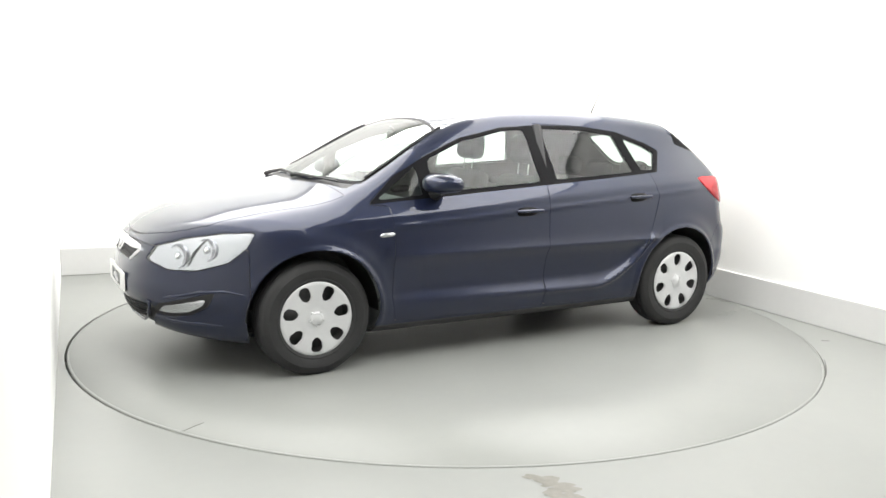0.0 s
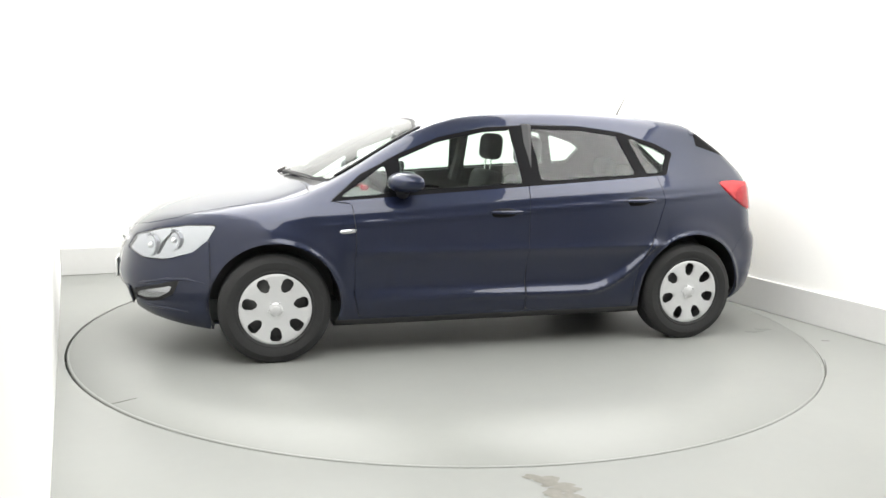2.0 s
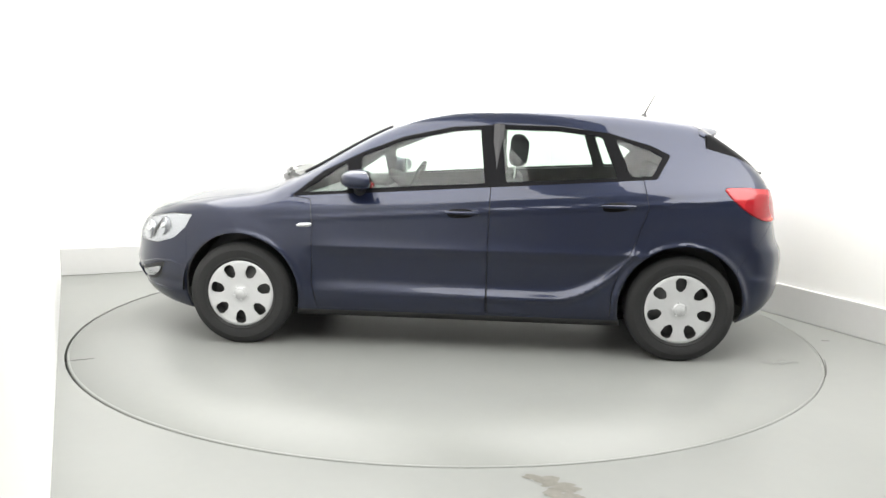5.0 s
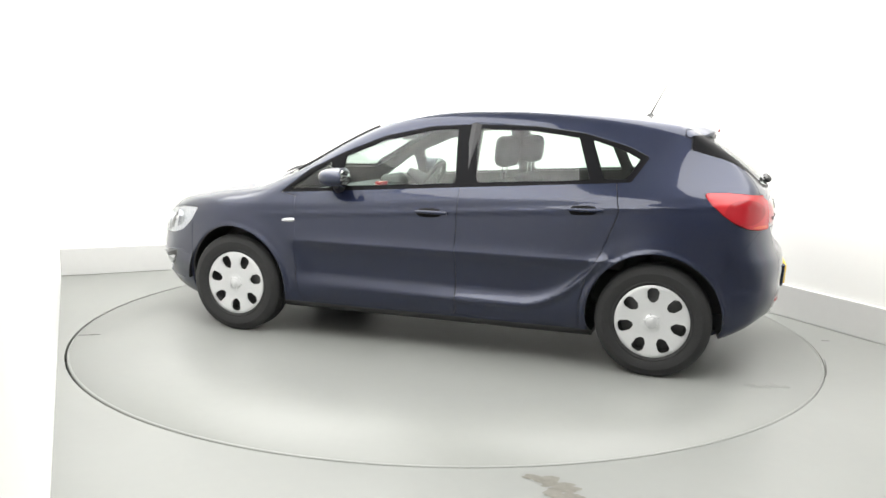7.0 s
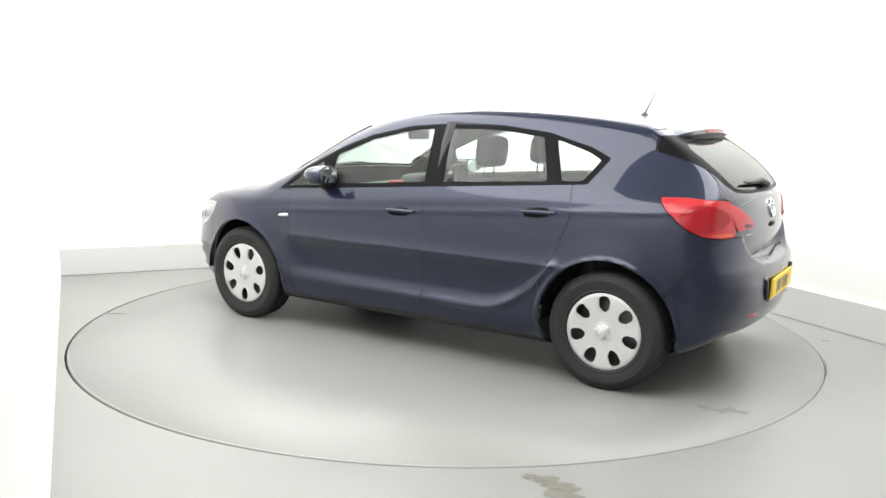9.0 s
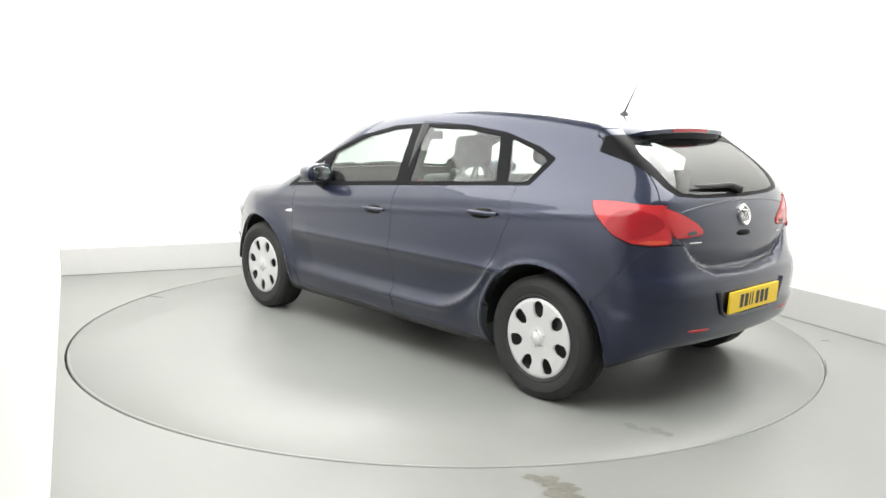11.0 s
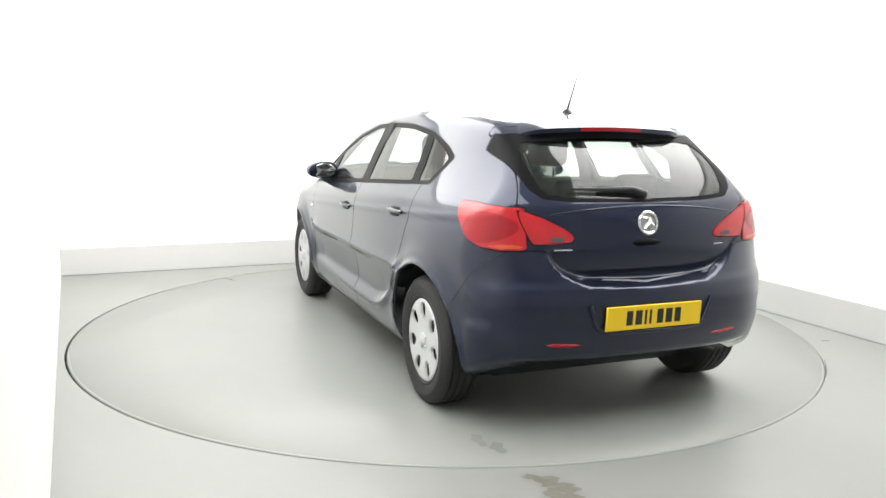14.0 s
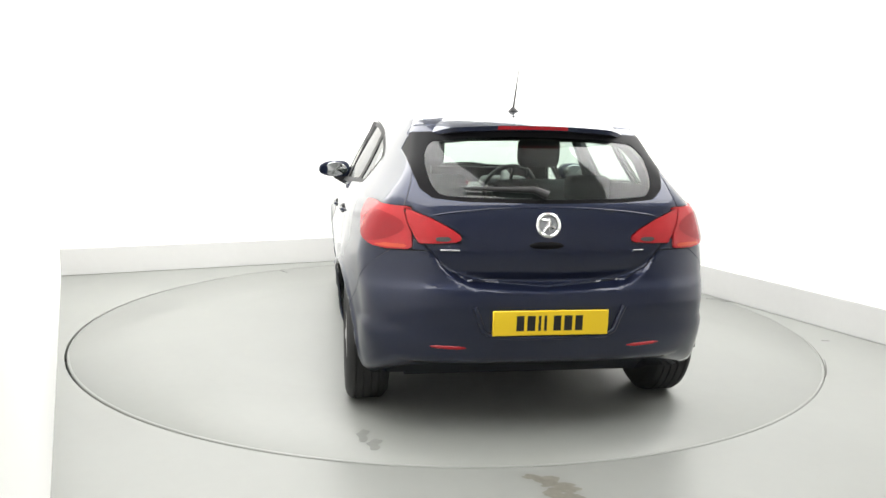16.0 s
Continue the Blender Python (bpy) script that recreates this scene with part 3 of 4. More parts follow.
    DOORS[s, 1] = panel(SKIN, "rear_door", SKIN.take(on_side(REAR_DOOR, s)), PAINT, CAR)
panel(SKIN, "windscreen", SKIN.take(on_top(WINDSCREEN, 0.95, -0.025), 0.0), GLASS, CAR, "curved clear windscreen", 0.004, -0.003)
panel(SKIN, "windscreen_border", SKIN.take(on_top(WINDSCREEN, 0.95), 0.0), GLOSSBLACK, CAR, "black border round the windscreen", 0.006, -0.003)
panel(SKIN, "rear_screen", SKIN.take(on_rear(REAR_SCREEN, -1.4), 0.0), GLASS, CAR, "tinted rear screen glass", 0.004, -0.003)
panel(SKIN, "screen_surround", SKIN.take(on_rear(SCREEN_SURROUND, -1.36), 0.001), GLOSSBLACK, CAR, "black border round the rear screen", 0.01)
panel(SKIN, "cowl", SKIN.take(on_top(COWL, 0.9), 0.001), BLACK, CAR, "black cowl under the windscreen", 0.01, -0.006)
panel(SKIN, "bonnet", SKIN.take(on_top(BONNET, 0.6)), PAINT, CAR)
panel(SKIN, "tailgate", SKIN.take(on_rear(TAILGATE, -1.45)), PAINT, CAR)
grille = panel(SKIN, "grille", SKIN.take(on_front(GRILLE, 1.9)), BLACK, CAR, "black slatted front grille", 0.02, -0.012)
intake = panel(SKIN, "air_intake", SKIN.take(on_front(INTAKE, 1.8)), BLACK, CAR, "black lower air intake with slats", 0.02, -0.014)
sill = SKIN.take(lambda A: np.maximum(A[:, 2] - 0.235, np.abs(A[:, 0]) - 1.1), 0)
panel(SKIN, "sill", sill, BLACK, CAR, "black lower sill and underbody", 0.01)
bump_r = SKIN.take(lambda A: np.maximum(A[:, 0] + 1.66, A[:, 2] - np.minimum(0.57 + 1.25 * np.clip(-A[:, 0] - 1.66, 0, 1), 0.845)))
panel(SKIN, "rear_bumper", bump_r, PAINT, CAR)
bump_f = SKIN.take(lambda A: np.maximum(1.70 - A[:, 0], A[:, 2] - 0.715))
panel(SKIN, "front_bumper", bump_f, PAINT, CAR)
panel(SKIN, "body_shell", SKIN.polys, PAINT, CAR)


def strip(name, pts, radius, mat, parent, label="", out=0.0, seg=8, flat=1.0):
    """A rod that follows the skin through the points."""
    bm = bmesh.new()
    tube(bm, [skin_at(p, out)[0] for p in pts], radius, seg)
    return part(name, bm, mat, parent, label, angle=60)


for s in (1, -1):      # rubber seals along the windscreen's sides
    strip("windscreen_seal", [(x, s * (0.58 + (x - 0.46) * 0.214), 1.5 - 0.45 * (x - 0.3)) for x in np.linspace(0.46, 1.02, 12)], 0.009, BLACK, CAR, "black windscreen seal", 0.003)
# front: slats, bright bar, plate
for z in (0.635, 0.66, 0.685):
    strip("slat", [(2.26, y, z) for y in np.linspace(-0.29, 0.29, 13)], 0.006, BLACK, grille, "", -0.008)
strip("bright_bar", [(2.2, y, 0.708 - 0.01 * (1 - (y / 0.36) ** 2)) for y in np.linspace(-0.36, 0.36, 17)], [0.012, 0.018, 0.022] + [0.025] * 11 + [0.022, 0.018, 0.012], CHROME, grille, "bright silver grille bar", 0.0)
for s in (1, -1):
    strip("bright_bar", [(2.2, s * 0.37, 0.70), (2.2, s * 0.33, 0.66), (2.2, s * 0.27, 0.615)], [0.012, 0.013, 0.008], CHROME, grille, "bright silver grille bar", 0.0)
for z in (0.265, 0.295, 0.325, 0.355, 0.385):
    w = 0.40 + (z - 0.28) * 1.0
    strip("slat", [(2.22, y, z) for y in np.linspace(-w, w, 13)], 0.005, GLOSSBLACK, intake, "", -0.006)


strip("intake_lip", [(2.2, 0.50, 0.405), (2.2, 0.525, 0.385), (2.2, 0.44, 0.28), (2.2, 0.33, 0.230), (2.2, 0.0, 0.226), (2.2, -0.33, 0.230), (2.2, -0.44, 0.28), (2.2, -0.525, 0.385), (2.2, -0.50, 0.405)],
      [0.003, 0.009, 0.009, 0.009, 0.009, 0.009, 0.009, 0.009, 0.003], PAINT, CAR, "raised lip round the air intake", 0.002)


def number_plate(x, z, w, h, mat, tilt, parent, facing, label):
    bm = bmesh.new()
    m = pose(x, 0, z, 0, tilt, 0)
    box(bm, -0.006, 0.006, -w / 2, w / 2, -h / 2, h / 2, 0.002, 1, m)
    plate = part("number_plate", bm, mat, parent, label)
    y = -0.155
    for bw in (0.034, 0.036, 0.012, 0.012, 0.0, 0.034, 0.036, 0.034):        # the characters as plain bars
        if bw:
            bm = bmesh.new()
            box(bm, facing * 0.0055 - 0.0012, facing * 0.0055 + 0.0012, facing * (y + bw / 2) - bw / 2, facing * (y + bw / 2) + bw / 2, -0.034, 0.034, 0, 1, m)
            part("character_bar", bm, PLATEINK, plate)
        y += bw + (0.014 if bw else 0.016)
    return plate


number_plate(2.249, 0.482, 0.52, 0.111, WHITEPLATE, 0, CAR, 1, "white front number plate with dark bars")
number_plate(-2.052, 0.541, 0.52, 0.111, YELLOW, -3, CAR, -1, "yellow rear number plate with dark bars")

# tail details
strip("plate_recess_lip", [(-2.1, 0.345, 0.615), (-2.1, 0.325, 0.56), (-2.1, 0.30, 0.50), (-2.1, 0.26, 0.475)] + [(-2.1, y, 0.468) for y in (0.15, 0.0, -0.15)]
      + [(-2.1, -0.26, 0.475), (-2.1, -0.30, 0.50), (-2.1, -0.325, 0.56), (-2.1, -0.345, 0.615)], 0.011, PAINT, CAR, "raised lip round the number plate", 0.004)
strip("plate_lamp_bar", [(-2.1, y, 0.472) for y in (-0.09, 0.0, 0.09)], 0.006, STEEL, CAR, "grey clip under the number plate", 0.006)
for s in (1, -1):
    strip("reflector", [(-2.05, s * y, 0.412) for y in np.linspace(0.37, 0.54, 6)], [0.003, 0.009, 0.009, 0.009, 0.009, 0.003], REDDEEP, CAR, "slim red bumper reflector", -0.002)
    strip("lower_crease", [(2.17, s * 0.50, 0.30), (2.08, s * 0.62, 0.295), (1.97, s * 0.74, 0.29), (1.85, s * 0.80, 0.285)], [0.003, 0.009, 0.009, 0.003], PAINT, CAR, "", 0.0)
    strip("bumper_crease", [(2.2, s * 0.44, 0.41), (2.08, s * 0.62, 0.455), (1.95, s * 0.74, 0.49), (1.84, s * 0.80, 0.495), (1.74, s * 0.84, 0.475)], [0.003, 0.009, 0.010, 0.008, 0.002], PAINT, CAR, "", 0.0)


def badge(centre, r, mat, label):
    c, n = skin_at(centre, 0.0)
    m = look(c, c - n)
    bm = bmesh.new()
    lathe(bm, [(0.0, 0.004), (r * 0.55, 0.005), (r * 0.72, 0.003)], 40, "z", m=m)
    ob = part("emblem", bm, LAMPBOWL, CAR, label)
    bm = bmesh.new()
    lathe(bm, [(r * 0.74, 0.0), (r * 0.76, 0.010), (r * 0.88, 0.013), (r, 0.008), (r, -0.004)], 40, "z", m=m)
    part("ring", bm, CHROME, ob, "chrome ring")
    bm = bmesh.new()
    tube(bm, [m @ Vector(p) for p in ((-r * 0.55, r * 0.45, 0.008), (r * 0.05, r * 0.35, 0.011), (r * 0.05, -r * 0.05, 0.011), (r * 0.5, -r * 0.25, 0.009))], [0.004, 0.012, 0.016, 0.006], 8)
    tube(bm, [m @ Vector(p) for p in ((-r * 0.4, -r * 0.5, 0.008), (-r * 0.1, -r * 0.1, 0.011), (r * 0.15, -r * 0.5, 0.009))], [0.006, 0.012, 0.006], 8)
    part("device", bm, CHROME, ob, "chrome device")


badge((-2.0, 0.005, 0.968), 0.056, CHROME, "round chrome emblem on the tailgate")
badge((2.25, 0.0, 0.70), 0.05, CHROME, "round chrome emblem on the grille bar")
strip("tailgate_pull", [(-2.0, y, 0.872) for y in np.linspace(-0.07, 0.09, 7)], [0.006, 0.015, 0.018, 0.018, 0.018, 0.015, 0.006], GLOSSBLACK, CAR, "black tailgate pull", -0.006)
strip("model_script", [(-2.0, y, 0.846) for y in (0.40, 0.44, 0.49)], 0.004, LAMPBOWL, CAR, "small chrome script bar", 0.001, 6)
strip("model_script", [(-2.0, -y, 0.846) for y in (0.40, 0.43, 0.455)], 0.004, LAMPBOWL, CAR, "small chrome script bar", 0.001, 6)
strip("rear_wiper", [(-1.93, 0.0, 1.085), (-1.9, 0.06, 1.10), (-1.9, 0.2, 1.105), (-1.88, 0.37, 1.105)], [0.022, 0.016, 0.012, 0.006], BLACK, CAR, "black rear wiper", 0.018)
strip("tailgate_crease", [(-1.96, y, 1.045 - 0.03 * (y / 0.5) ** 2) for y in np.linspace(-0.56, 0.56, 15)], [0.001] + [0.005] * 13 + [0.001], PAINT, CAR, "", -0.001)


def spoiler():
    bm = bmesh.new()
    rows = []
    for k in range(41):
        y = -0.53 + 1.06 * k / 40
        a = abs(y) / 0.53
        drop = 0.028 * a ** 2 + 0.07 * max(0, (a - 0.72) / 0.28) ** 1.8
        fwd = 0.05 * a ** 2 + 0.13 * max(0, (a - 0.72) / 0.28) ** 1.6
        zt = 1.408 - drop
        lead = Vector((-1.34, y, float(top_line(-1.34) - crown(-1.34) * (abs(y) / 0.72) ** 2.2) - 0.006 - 0.05 * max(0, (a - 0.62) / 0.38) ** 2))
        prof = [lead, Vector((-1.50 + fwd * 0.5, y, zt + 0.018)), Vector((-1.60 + fwd, y, zt - 0.004)), Vector((-1.632 + fwd, y, zt - 0.018)),
                Vector((-1.628 + fwd, y, zt - 0.040)), Vector((-1.56 + fwd, y, zt - 0.055)), Vector((-1.47 + fwd * 0.6, y, zt - 0.07))]
        e = max(0, (a - 0.74) / 0.26) ** 1.4
        tip = Vector((-1.50, math.copysign(0.565, y), 1.335))
        prof = [p.lerp(tip, e * 0.96) for p in prof]
        prof[0] = skin_at(prof[0], 0.0)[0]
        rows.append([bm.verts.new(p) for p in prof])
    for a, b in zip(rows, rows[1:]):
        for i in range(len(a) - 1):
            bm.faces.new((a[i], b[i], b[i + 1], a[i + 1]))
    bm.faces.new(rows[0])
    bm.faces.new(rows[-1][::-1])
    bmesh.ops.recalc_face_normals(bm, faces=bm.faces)
    sp = part("spoiler", bm, PAINT, CAR, "roof spoiler over the rear screen", angle=35)
    for x0, nm, mat, w, z0, z1, lab in ((-1.612, "underside", GLOSSBLACK, 0.43, -0.072, -0.034, "black spoiler underside"), (-1.634, "brake_light", REDDEEP, 0.17, -0.036, -0.02, "slim red high brake light")):
        bm = bmesh.new()
        vs = []
        for k in range(17):
            y = -w + 2 * w * k / 16
            a = abs(y) / 0.53
            zt = 1.408 - 0.028 * a ** 2 - 0.07 * max(0, (a - 0.72) / 0.28) ** 1.8
            fwd = 0.05 * a ** 2 + 0.13 * max(0, (a - 0.72) / 0.28) ** 1.6
            vs.append([bm.verts.new((x0 + fwd, y, zt + z0)), bm.verts.new((x0 + fwd - 0.002, y, zt + z1)), bm.verts.new((x0 + fwd + 0.03, y, zt + z1)), bm.verts.new((x0 + fwd + 0.03, y, zt + z0))])
        for a, b in zip(vs, vs[1:]):
            for i in range(4):
                bm.faces.new((a[i], a[(i + 1) % 4], b[(i + 1) % 4], b[i]))
        bm.faces.new(vs[0])
        bm.faces.new(vs[-1][::-1])
        bmesh.ops.recalc_face_normals(bm, faces=bm.faces)
        part(nm, bm, mat, sp, lab)


spoiler()

bm = bmesh.new()
base, _ = skin_at((-1.20, 0, 1.46))
lathe(bm, [(0.0, 0.02), (0.012, 0.018), (0.022, 0.008), (0.03, 0.0)], 20, "z", m=Matrix.Translation(base))
aerial = part("aerial", bm, BLACK, CAR, "black roof aerial")
bm = bmesh.new()
tube(bm, [base + Vector((0, 0, 0.01)), base + Vector((-0.035, 0, 0.08)), base + Vector((-0.13, 0, 0.27))], [0.006, 0.0042, 0.0014], 8)
part("rod", bm, BLACK, aerial)

for y0, y1, x0 in ((0.10, 0.58, 1.19), (-0.48, 0.02, 1.19)):
    strip("front_wiper", [(x0 + 0.02, y0, 1.03), (x0, y0 + 0.06, 1.04), (1.165, (y0 + y1) / 2, 1.04), (1.10 if y1 > 0.3 else 1.19, y1, 1.03)], [0.016, 0.012, 0.009, 0.004], BLACK, CAR, "black windscreen wiper", 0.014)

# doors: handles, mirrors, repeaters
for s in (1, -1):
    for k, (hx, hz) in enumerate(((-0.03, 0.862), (-0.945, 0.928))):
        # the hollow isn't cut: a black rod carries the shade of the handle recess
        recess = strip("handle_recess_shade", [(hx + d, s * 0.9, hz - 0.004) for d in (0.10, 0.075, 0.035, -0.015, -0.055, -0.08)], [0.012, 0.028, 0.032, 0.032, 0.028, 0.012], GLOSSBLACK, DOORS[s, k], "door handle recess, its shade put in as a black bulge", -0.020, 14)
        strip("door_handle", [(hx + d, s * 0.9, hz + 0.004) for d in (0.095, 0.075, 0.03, -0.03, -0.085, -0.105)], [0.007, 0.010, 0.011, 0.012, 0.012, 0.008], PAINT, DOORS[s, k], "body-coloured door handle", 0.010, 10)
    strip("side_repeater", [(0.985, s * 0.9, 0.762), (0.96, s * 0.9, 0.764), (0.90, s * 0.9, 0.768), (0.885, s * 0.9, 0.769)], [0.006, 0.015, 0.016, 0.010], REFLECTOR, CAR, "clear side indicator", -0.008, 10)
    bm = bmesh.new()
    bmesh.ops.create_uvsphere(bm, u_segments=32, v_segments=20, radius=1.0)
    for v in bm.verts:
        x, y, z = v.co
        x = math.copysign(abs(x) ** 0.8, x)
        y = math.copysign(abs(y) ** 0.75, y)
        z = math.copysign(abs(z) ** 0.8, z)
        if x < -0.35:
            x = -0.35 - (abs(x) - 0.35) * 0.12
        v.co = (0.585 + x * 0.115 - 0.04 * (y > 0) * y ** 2, s * (0.90 + y * 0.112), 1.045 + (z * 0.062 if z > 0 else z * 0.055) * (1 - 0.14 * y))
    if s < 0:
        bmesh.ops.reverse_faces(bm, faces=bm.faces)
    mir = part("door_mirror", bm, PAINT, CAR, "body-coloured door mirror", angle=80)
    bm = bmesh.new()
    tube(bm, [(0.60, s * 0.80, 0.975), (0.595, s * 0.85, 0.985), (0.59, s * 0.90, 1.0)], [0.045, 0.035, 0.022], 10)
    part("mirror_foot", bm, BLACK, mir, "black mirror foot")
    bm = bmesh.new()
    lathe(bm, [(0.0, 0.0), (0.9, 0.0), (1.0, -0.06)], 32, "z")
    for v in bm.verts:
        x, y, z = v.co
        v.co = (0.529 - z * 0.1, s * (0.895 + x * 0.085), 1.045 + y * 0.052)
    part("mirror_glass", bm, MIRRORGLASS, mir, "mirror glass")


# wheels
def trim_h(r):
    return np.interp(r, [0, 0.03, 0.036, 0.06, 0.10, 0.15, 0.19, 0.207, 0.214, 0.23], [0.100, 0.099, 0.090, 0.087, 0.088, 0.092, 0.093, 0.088, 0.074, 0.03])


def trim_f(P):
    return (P[..., 1] - trim_h(np.hypot(P[..., 0], P[..., 2])))


def hole(A):
    r, a = np.hypot(A[:, 0], A[:, 2]), np.arctan2(A[:, 2], A[:, 0]) + 0.32
    a = (a + math.pi / 7) % (2 * math.pi / 7) - math.pi / 7
    u, w = r * np.cos(a) - 0.150, np.abs(r * np.sin(a))
    half = 0.032 + 0.12 * u
    d = np.maximum(np.abs(u) - 0.044, (w - half) * 0.98)
    d = np.maximum(d, (w + u * 0.9 - 0.055) * 0.75)
    return np.maximum(d, (w - u * 0.9 - 0.049) * 0.75)


rr = [0.0] + list(np.linspace(0.012, 0.196, 24)) + [0.201, 0.207, 0.211, 0.214]
NA = 112
tp = [(0, 0.100, 0)] + [(r * math.cos(2 * math.pi * k / NA), float(trim_h(r)), r * math.sin(2 * math.pi * k / NA)) for r in rr[1:] for k in range(NA)]
tq = [(0, 1 + (k + 1) % NA, 1 + k) for k in range(NA)]
for i in range(len(rr) - 2):
    for k in range(NA):
        a, b = 1 + i * NA + k, 1 + i * NA + (k + 1) % NA
        tq.append((a, b, b + NA, a + NA))
WHEEL_TRIM = Skin(np.array(tp), tq, trim_f)
WHEEL_TRIM.take(hole, 0)


def wheel(x, side, turn):
    hub = thing("wheel", "", "", pose(x, side * 0.772, HUB_Z, 0, 0, 0 if side > 0 else 180))
    hub.parent = CAR
    R = TYRE_R
    bm = bmesh.new()
    prof = [(0.195, 0.07), (0.21, 0.09), (0.222, 0.096), (0.228, 0.094), (0.25, 0.103), (0.275, 0.104), (0.278, 0.102), (0.298, 0.096), (0.312, 0.086), (0.319, 0.074)]
    for g in (0.058, 0.022, -0.014, -0.050):
        prof += [(R, g + 0.010), (R, g + 0.004), (R - 0.008, g + 0.003), (R - 0.008, g - 0.003), (R, g - 0.004)]
    prof += [(R, -0.062), (0.316, -0.08), (0.29, -0.102), (0.25, -0.108), (0.2, -0.10)]
    lathe(bm, prof, 80)
    part("tyre", bm, RUBBER, hub, angle=30)
    bm = bmesh.new()
    lathe(bm, [(0.0, 0.04), (0.07, 0.05), (0.10, 0.03), (0.18, 0.02), (0.205, 0.06), (0.21, 0.07), (0.2, -0.09)], 48)
    part("steel_rim", bm, STEEL, hub, "dark steel rim behind the trim")
    trim = panel(WHEEL_TRIM, "wheel_trim", WHEEL_TRIM.polys, SILVER, hub, "silver seven-hole wheel trim", 0.014)
    trim.rotation_euler = (0, turn, 0)
    bm = bmesh.new()
    lathe(bm, [(0.0, 0.103), (0.022, 0.102), (0.028, 0.098), (0.029, 0.09)], 28)
    for k in range(5):
        a = 2 * math.pi * k / 5
        lathe(bm, [(0.0, 0.094), (0.006, 0.093), (0.008, 0.086)], 10, m=Matrix.Translation((0.042 * math.cos(a), 0, 0.042 * math.sin(a))))
    part("centre_cap", bm, SILVER, trim, "small raised centre cap with bolt heads")
    bm = bmesh.new()
    cut = 0.840 - 0.772
    lathe(bm, [(0.02, -0.24), (0.376, -0.24), (0.380, cut)], 48, arc=0.51, a0=math.radians(-2), m=pose(0, 0, 0.015))
    part("arch_liner", bm, BLACK, CAR, "black wheel arch liner").matrix_local = hub.matrix_local.copy()
    return hub


for wx, ws, turn in ((AXLE, 1, 0.353), (-AXLE, 1, -0.0956), (AXLE, -1, 0.6), (-AXLE, -1, 0.2)):
    wheel(wx, ws, turn)

bm = bmesh.new()
box(bm, -1.55, -1.0, -0.5, 0.5, 0.17, 0.26, 0.03)
box(bm, 1.05, 1.6, -0.5, 0.5, 0.18, 0.3, 0.03)
tube(bm, [(1.2, 0.12, 0.2), (0, 0.12, 0.19), (-0.9, 0.2, 0.19)], 0.03, 10)
tube(bm, [(-1.3425, -0.7, 0.30), (-1.3425, 0.7, 0.30)], 0.035, 10)
tube(bm, [(1.3425, -0.7, 0.30), (1.3425, 0.7, 0.30)], 0.035, 10)
part("underbody", bm, BLACK, CAR, "dark axles and exhaust under the floor")


# cabin
def cushion(bm, x0, x1, y0, y1, z0, z1, lean=0.0, bevel=0.05):
    box(bm, x0, x1, y0, y1, z0, z1, bevel, 3, pose((x0 + x1) / 2, 0, z0, 0, lean, 0) @ pose(-(x0 + x1) / 2, 0, -z0))


for y in (0.37, -0.37):
    bm = bmesh.new()
    cushion(bm, -0.25, 0.29, y - 0.25, y + 0.25, 0.34, 0.52)
    seat = part("front_seat", bm, CLOTH, CAR, "dark cloth front seat", angle=60)
    bm = bmesh.new()
    cushion(bm, -0.29, -0.15, y - 0.24, y + 0.24, 0.46, 1.06, -12, 0.06)
    part("backrest", bm, CLOTH, seat, angle=60)
    bm = bmesh.new()
    cushion(bm, -0.41, -0.29, y - 0.135, y + 0.135, 1.125, 1.32, -6, 0.05)
    part("headrest", bm, CLOTH, seat, angle=60)
    for d in (-0.06, 0.06):
        bm = bmesh.new()
        tube(bm, [(-0.335, y + d, 1.02), (-0.345, y + d, 1.16)], 0.007, 8)
        part("headrest_post", bm, CHROME, seat, "chrome headrest post")
bm = bmesh.new()
cushion(bm, -1.15, -0.70, -0.62, 0.62, 0.34, 0.54)
bench = part("rear_bench", bm, CLOTH, CAR, "dark cloth rear bench", angle=60)
bm = bmesh.new()
cushion(bm, -1.25, -1.12, -0.62, 0.62, 0.48, 1.0, -14, 0.05)
part("backrest", bm, CLOTH, bench, angle=60)
for y in (0.38, 0.0, -0.38):
    bm = bmesh.new()
    cushion(bm, -1.36, -1.26, y - 0.12, y + 0.12, 1.0, 1.11 + (0.03 if y else 0), -8, 0.04)
    part("headrest", bm, CLOTH, bench, angle=60)
bm = bmesh.new()
box(bm, -1.80, -1.38, -0.56, 0.56, 0.93, 0.955, 0.01)
part("parcel_shelf", bm, TRIM, CAR, "dark parcel shelf")
bm = bmesh.new()
box(bm, 0.55, 1.05, -0.68, 0.68, 0.60, 0.93, 0.07, 3)
dash = part("dashboard", bm, TRIM, CAR, "dark dashboard", angle=60)
bm = bmesh.new()
box(bm, 0.58, 0.78, -0.56, -0.20, 0.90, 1.0, 0.05, 3)
part("binnacle", bm, TRIM, dash, angle=60)
bm = bmesh.new()
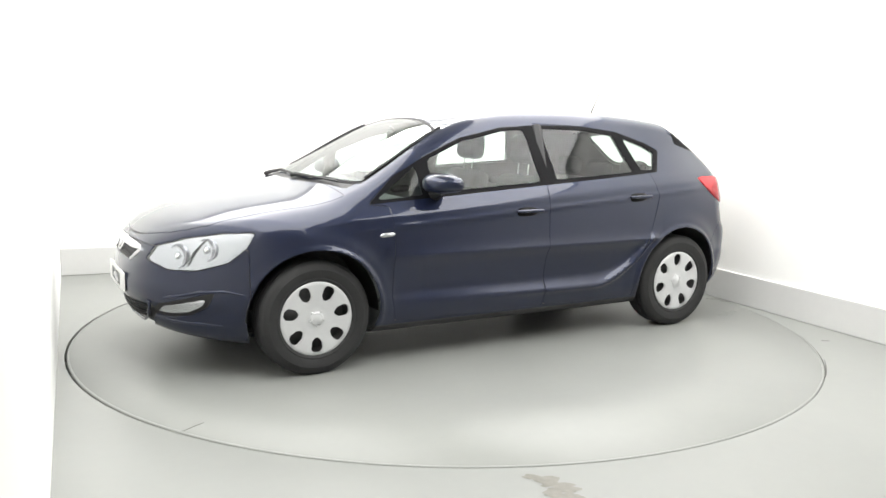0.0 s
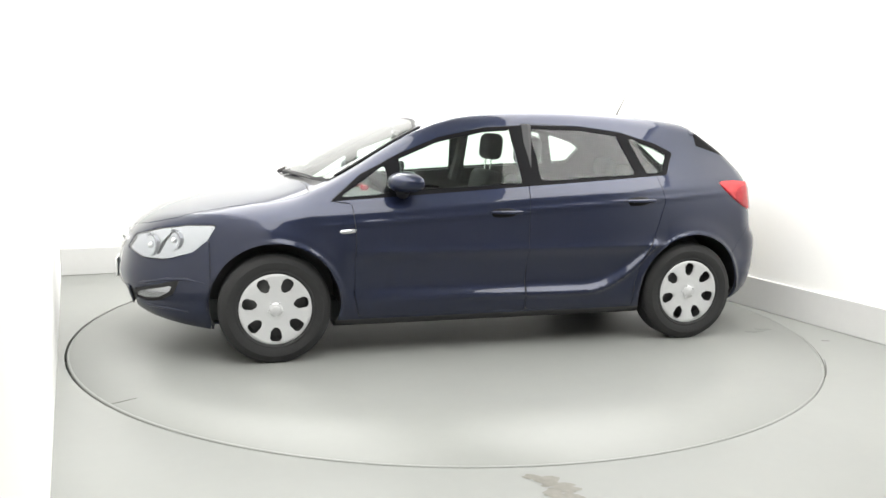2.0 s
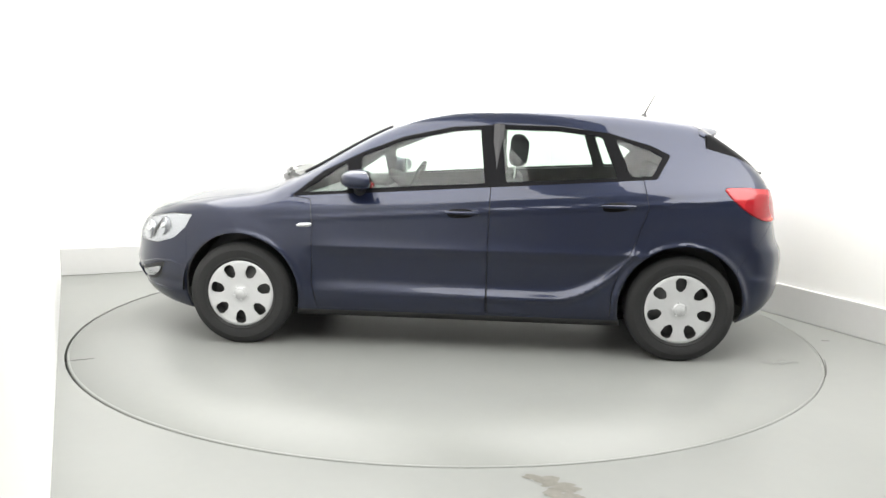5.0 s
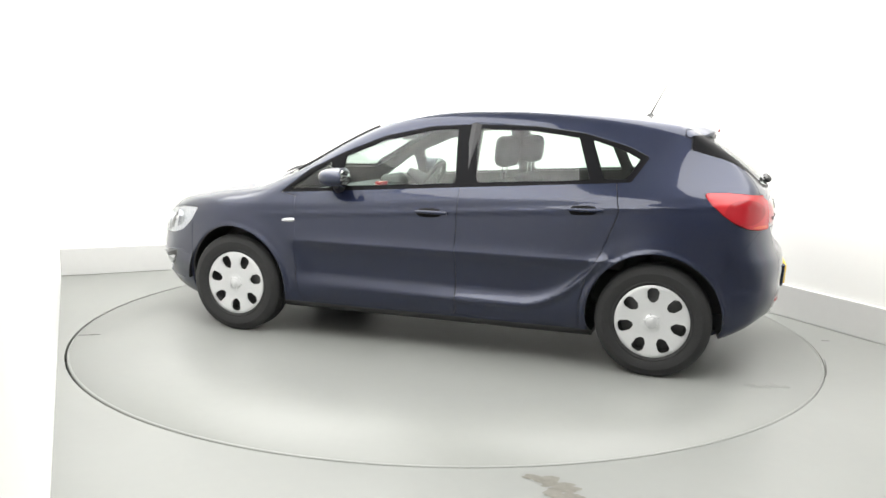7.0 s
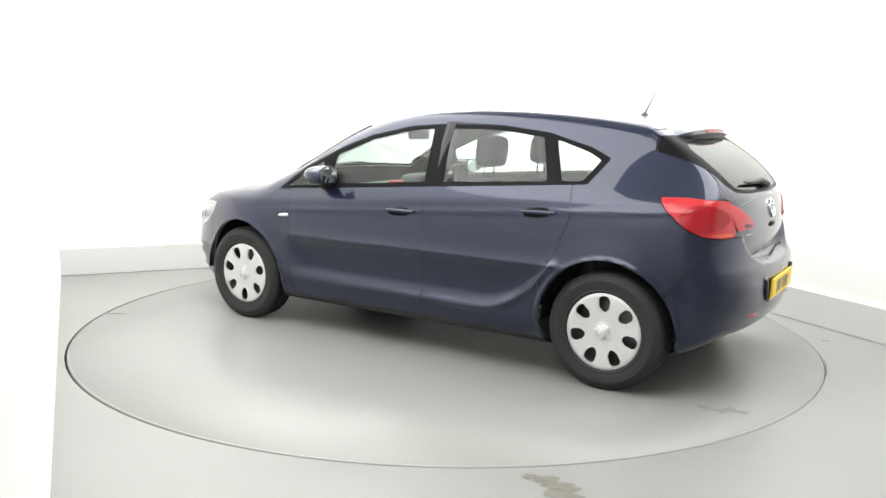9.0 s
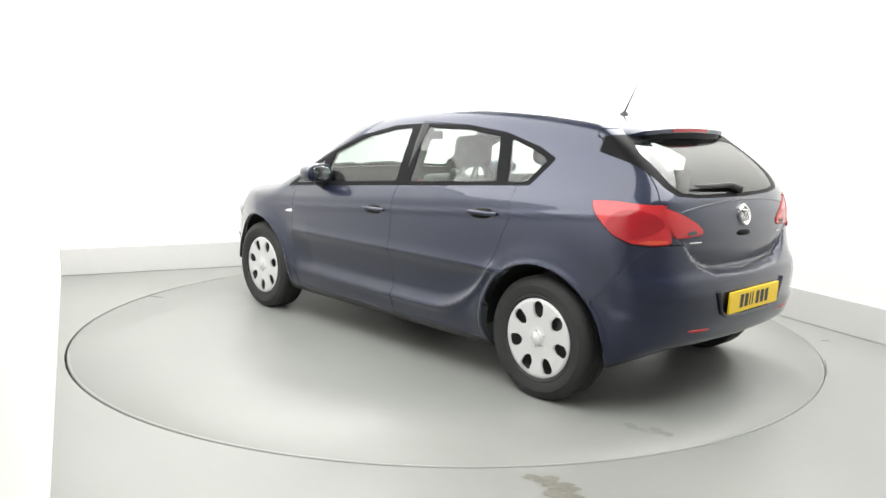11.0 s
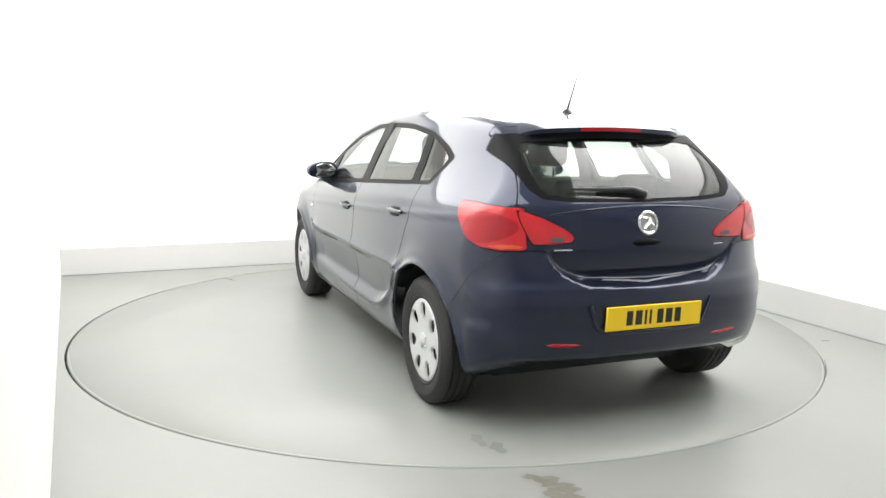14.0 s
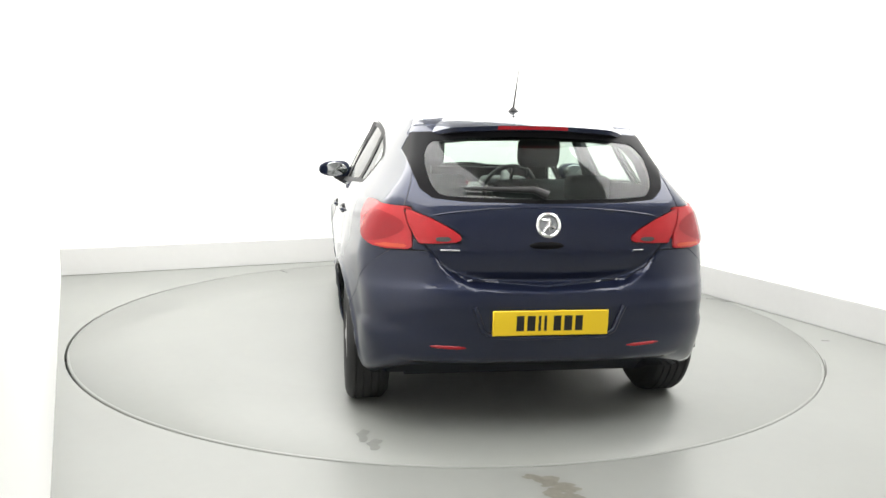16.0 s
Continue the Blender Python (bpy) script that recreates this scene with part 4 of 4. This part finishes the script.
box(bm, 0.655, 0.70, -0.11, 0.05, 0.925, 0.965, 0.012)
part("red_tag", bm, REDLENS, dash, "small red tag on the dashboard")
bm = bmesh.new()
m = pose(0.42, -0.37, 0.93, 0, 62, 0)
ringpts = [m @ Vector((0.185 * math.cos(a), 0.185 * math.sin(a), 0)) for a in np.linspace(0, 2 * math.pi, 41)]
tube(bm, ringpts, 0.016, 8)
lathe(bm, [(0.0, 0.03), (0.05, 0.025), (0.07, 0.0), (0.06, -0.05), (0.03, -0.2)], 24, "z", m=m @ pose(0, 0, 0, 180, 0, 0))
for a in (0.0, math.pi, math.pi / 2):
    tube(bm, [m @ Vector((0.05 * math.cos(a), 0.05 * math.sin(a), 0)), m @ Vector((0.18 * math.cos(a), 0.18 * math.sin(a), 0))], 0.014, 6)
part("steering_wheel", bm, BLACK, CAR, "black steering wheel")
bm = bmesh.new()
box(bm, 0.44, 0.47, -0.12, 0.12, 1.27, 1.335, 0.012)
tube(bm, [(0.46, 0, 1.33), (0.50, 0, 1.36)], 0.01, 8)
part("interior_mirror", bm, BLACK, CAR, "interior rear-view mirror")
for s in (1, -1):      # middle pillars inside the side glass
    bm = bmesh.new()
    tube(bm, [(-0.20, s * 0.80, 0.95), (-0.225, s * 0.74, 1.12), (-0.235, s * 0.63, 1.38)], [0.055, 0.045, 0.04], 8)
    part("centre_pillar", bm, TRIM, CAR, "dark centre door pillar")


# ---- what moves: the platter and the car turn together ----
TURN = [(0.0, 209.61), (1.0, 202.96), (2.0, 196.27), (3.0, 189.48), (4.0, 182.54), (6.5, 165.17), (7.0, 161.69), (8.0, 154.63), (9.0, 147.46),
        (11.5, 130.02), (12.0, 126.62), (13.0, 119.75), (14.0, 112.75), (15.0, 105.78), (16.0, 98.83)]


def motions():
    walk(TABLE, [(t, pose(0, 0, 0, 0, 0, a - 180)) for t, a in TURN])
    walk(CAR, [(t, pose(0, 0, 0, 0, 0, a) @ pose(-0.112, -0.1295, 0)) for t, a in TURN])


motions()
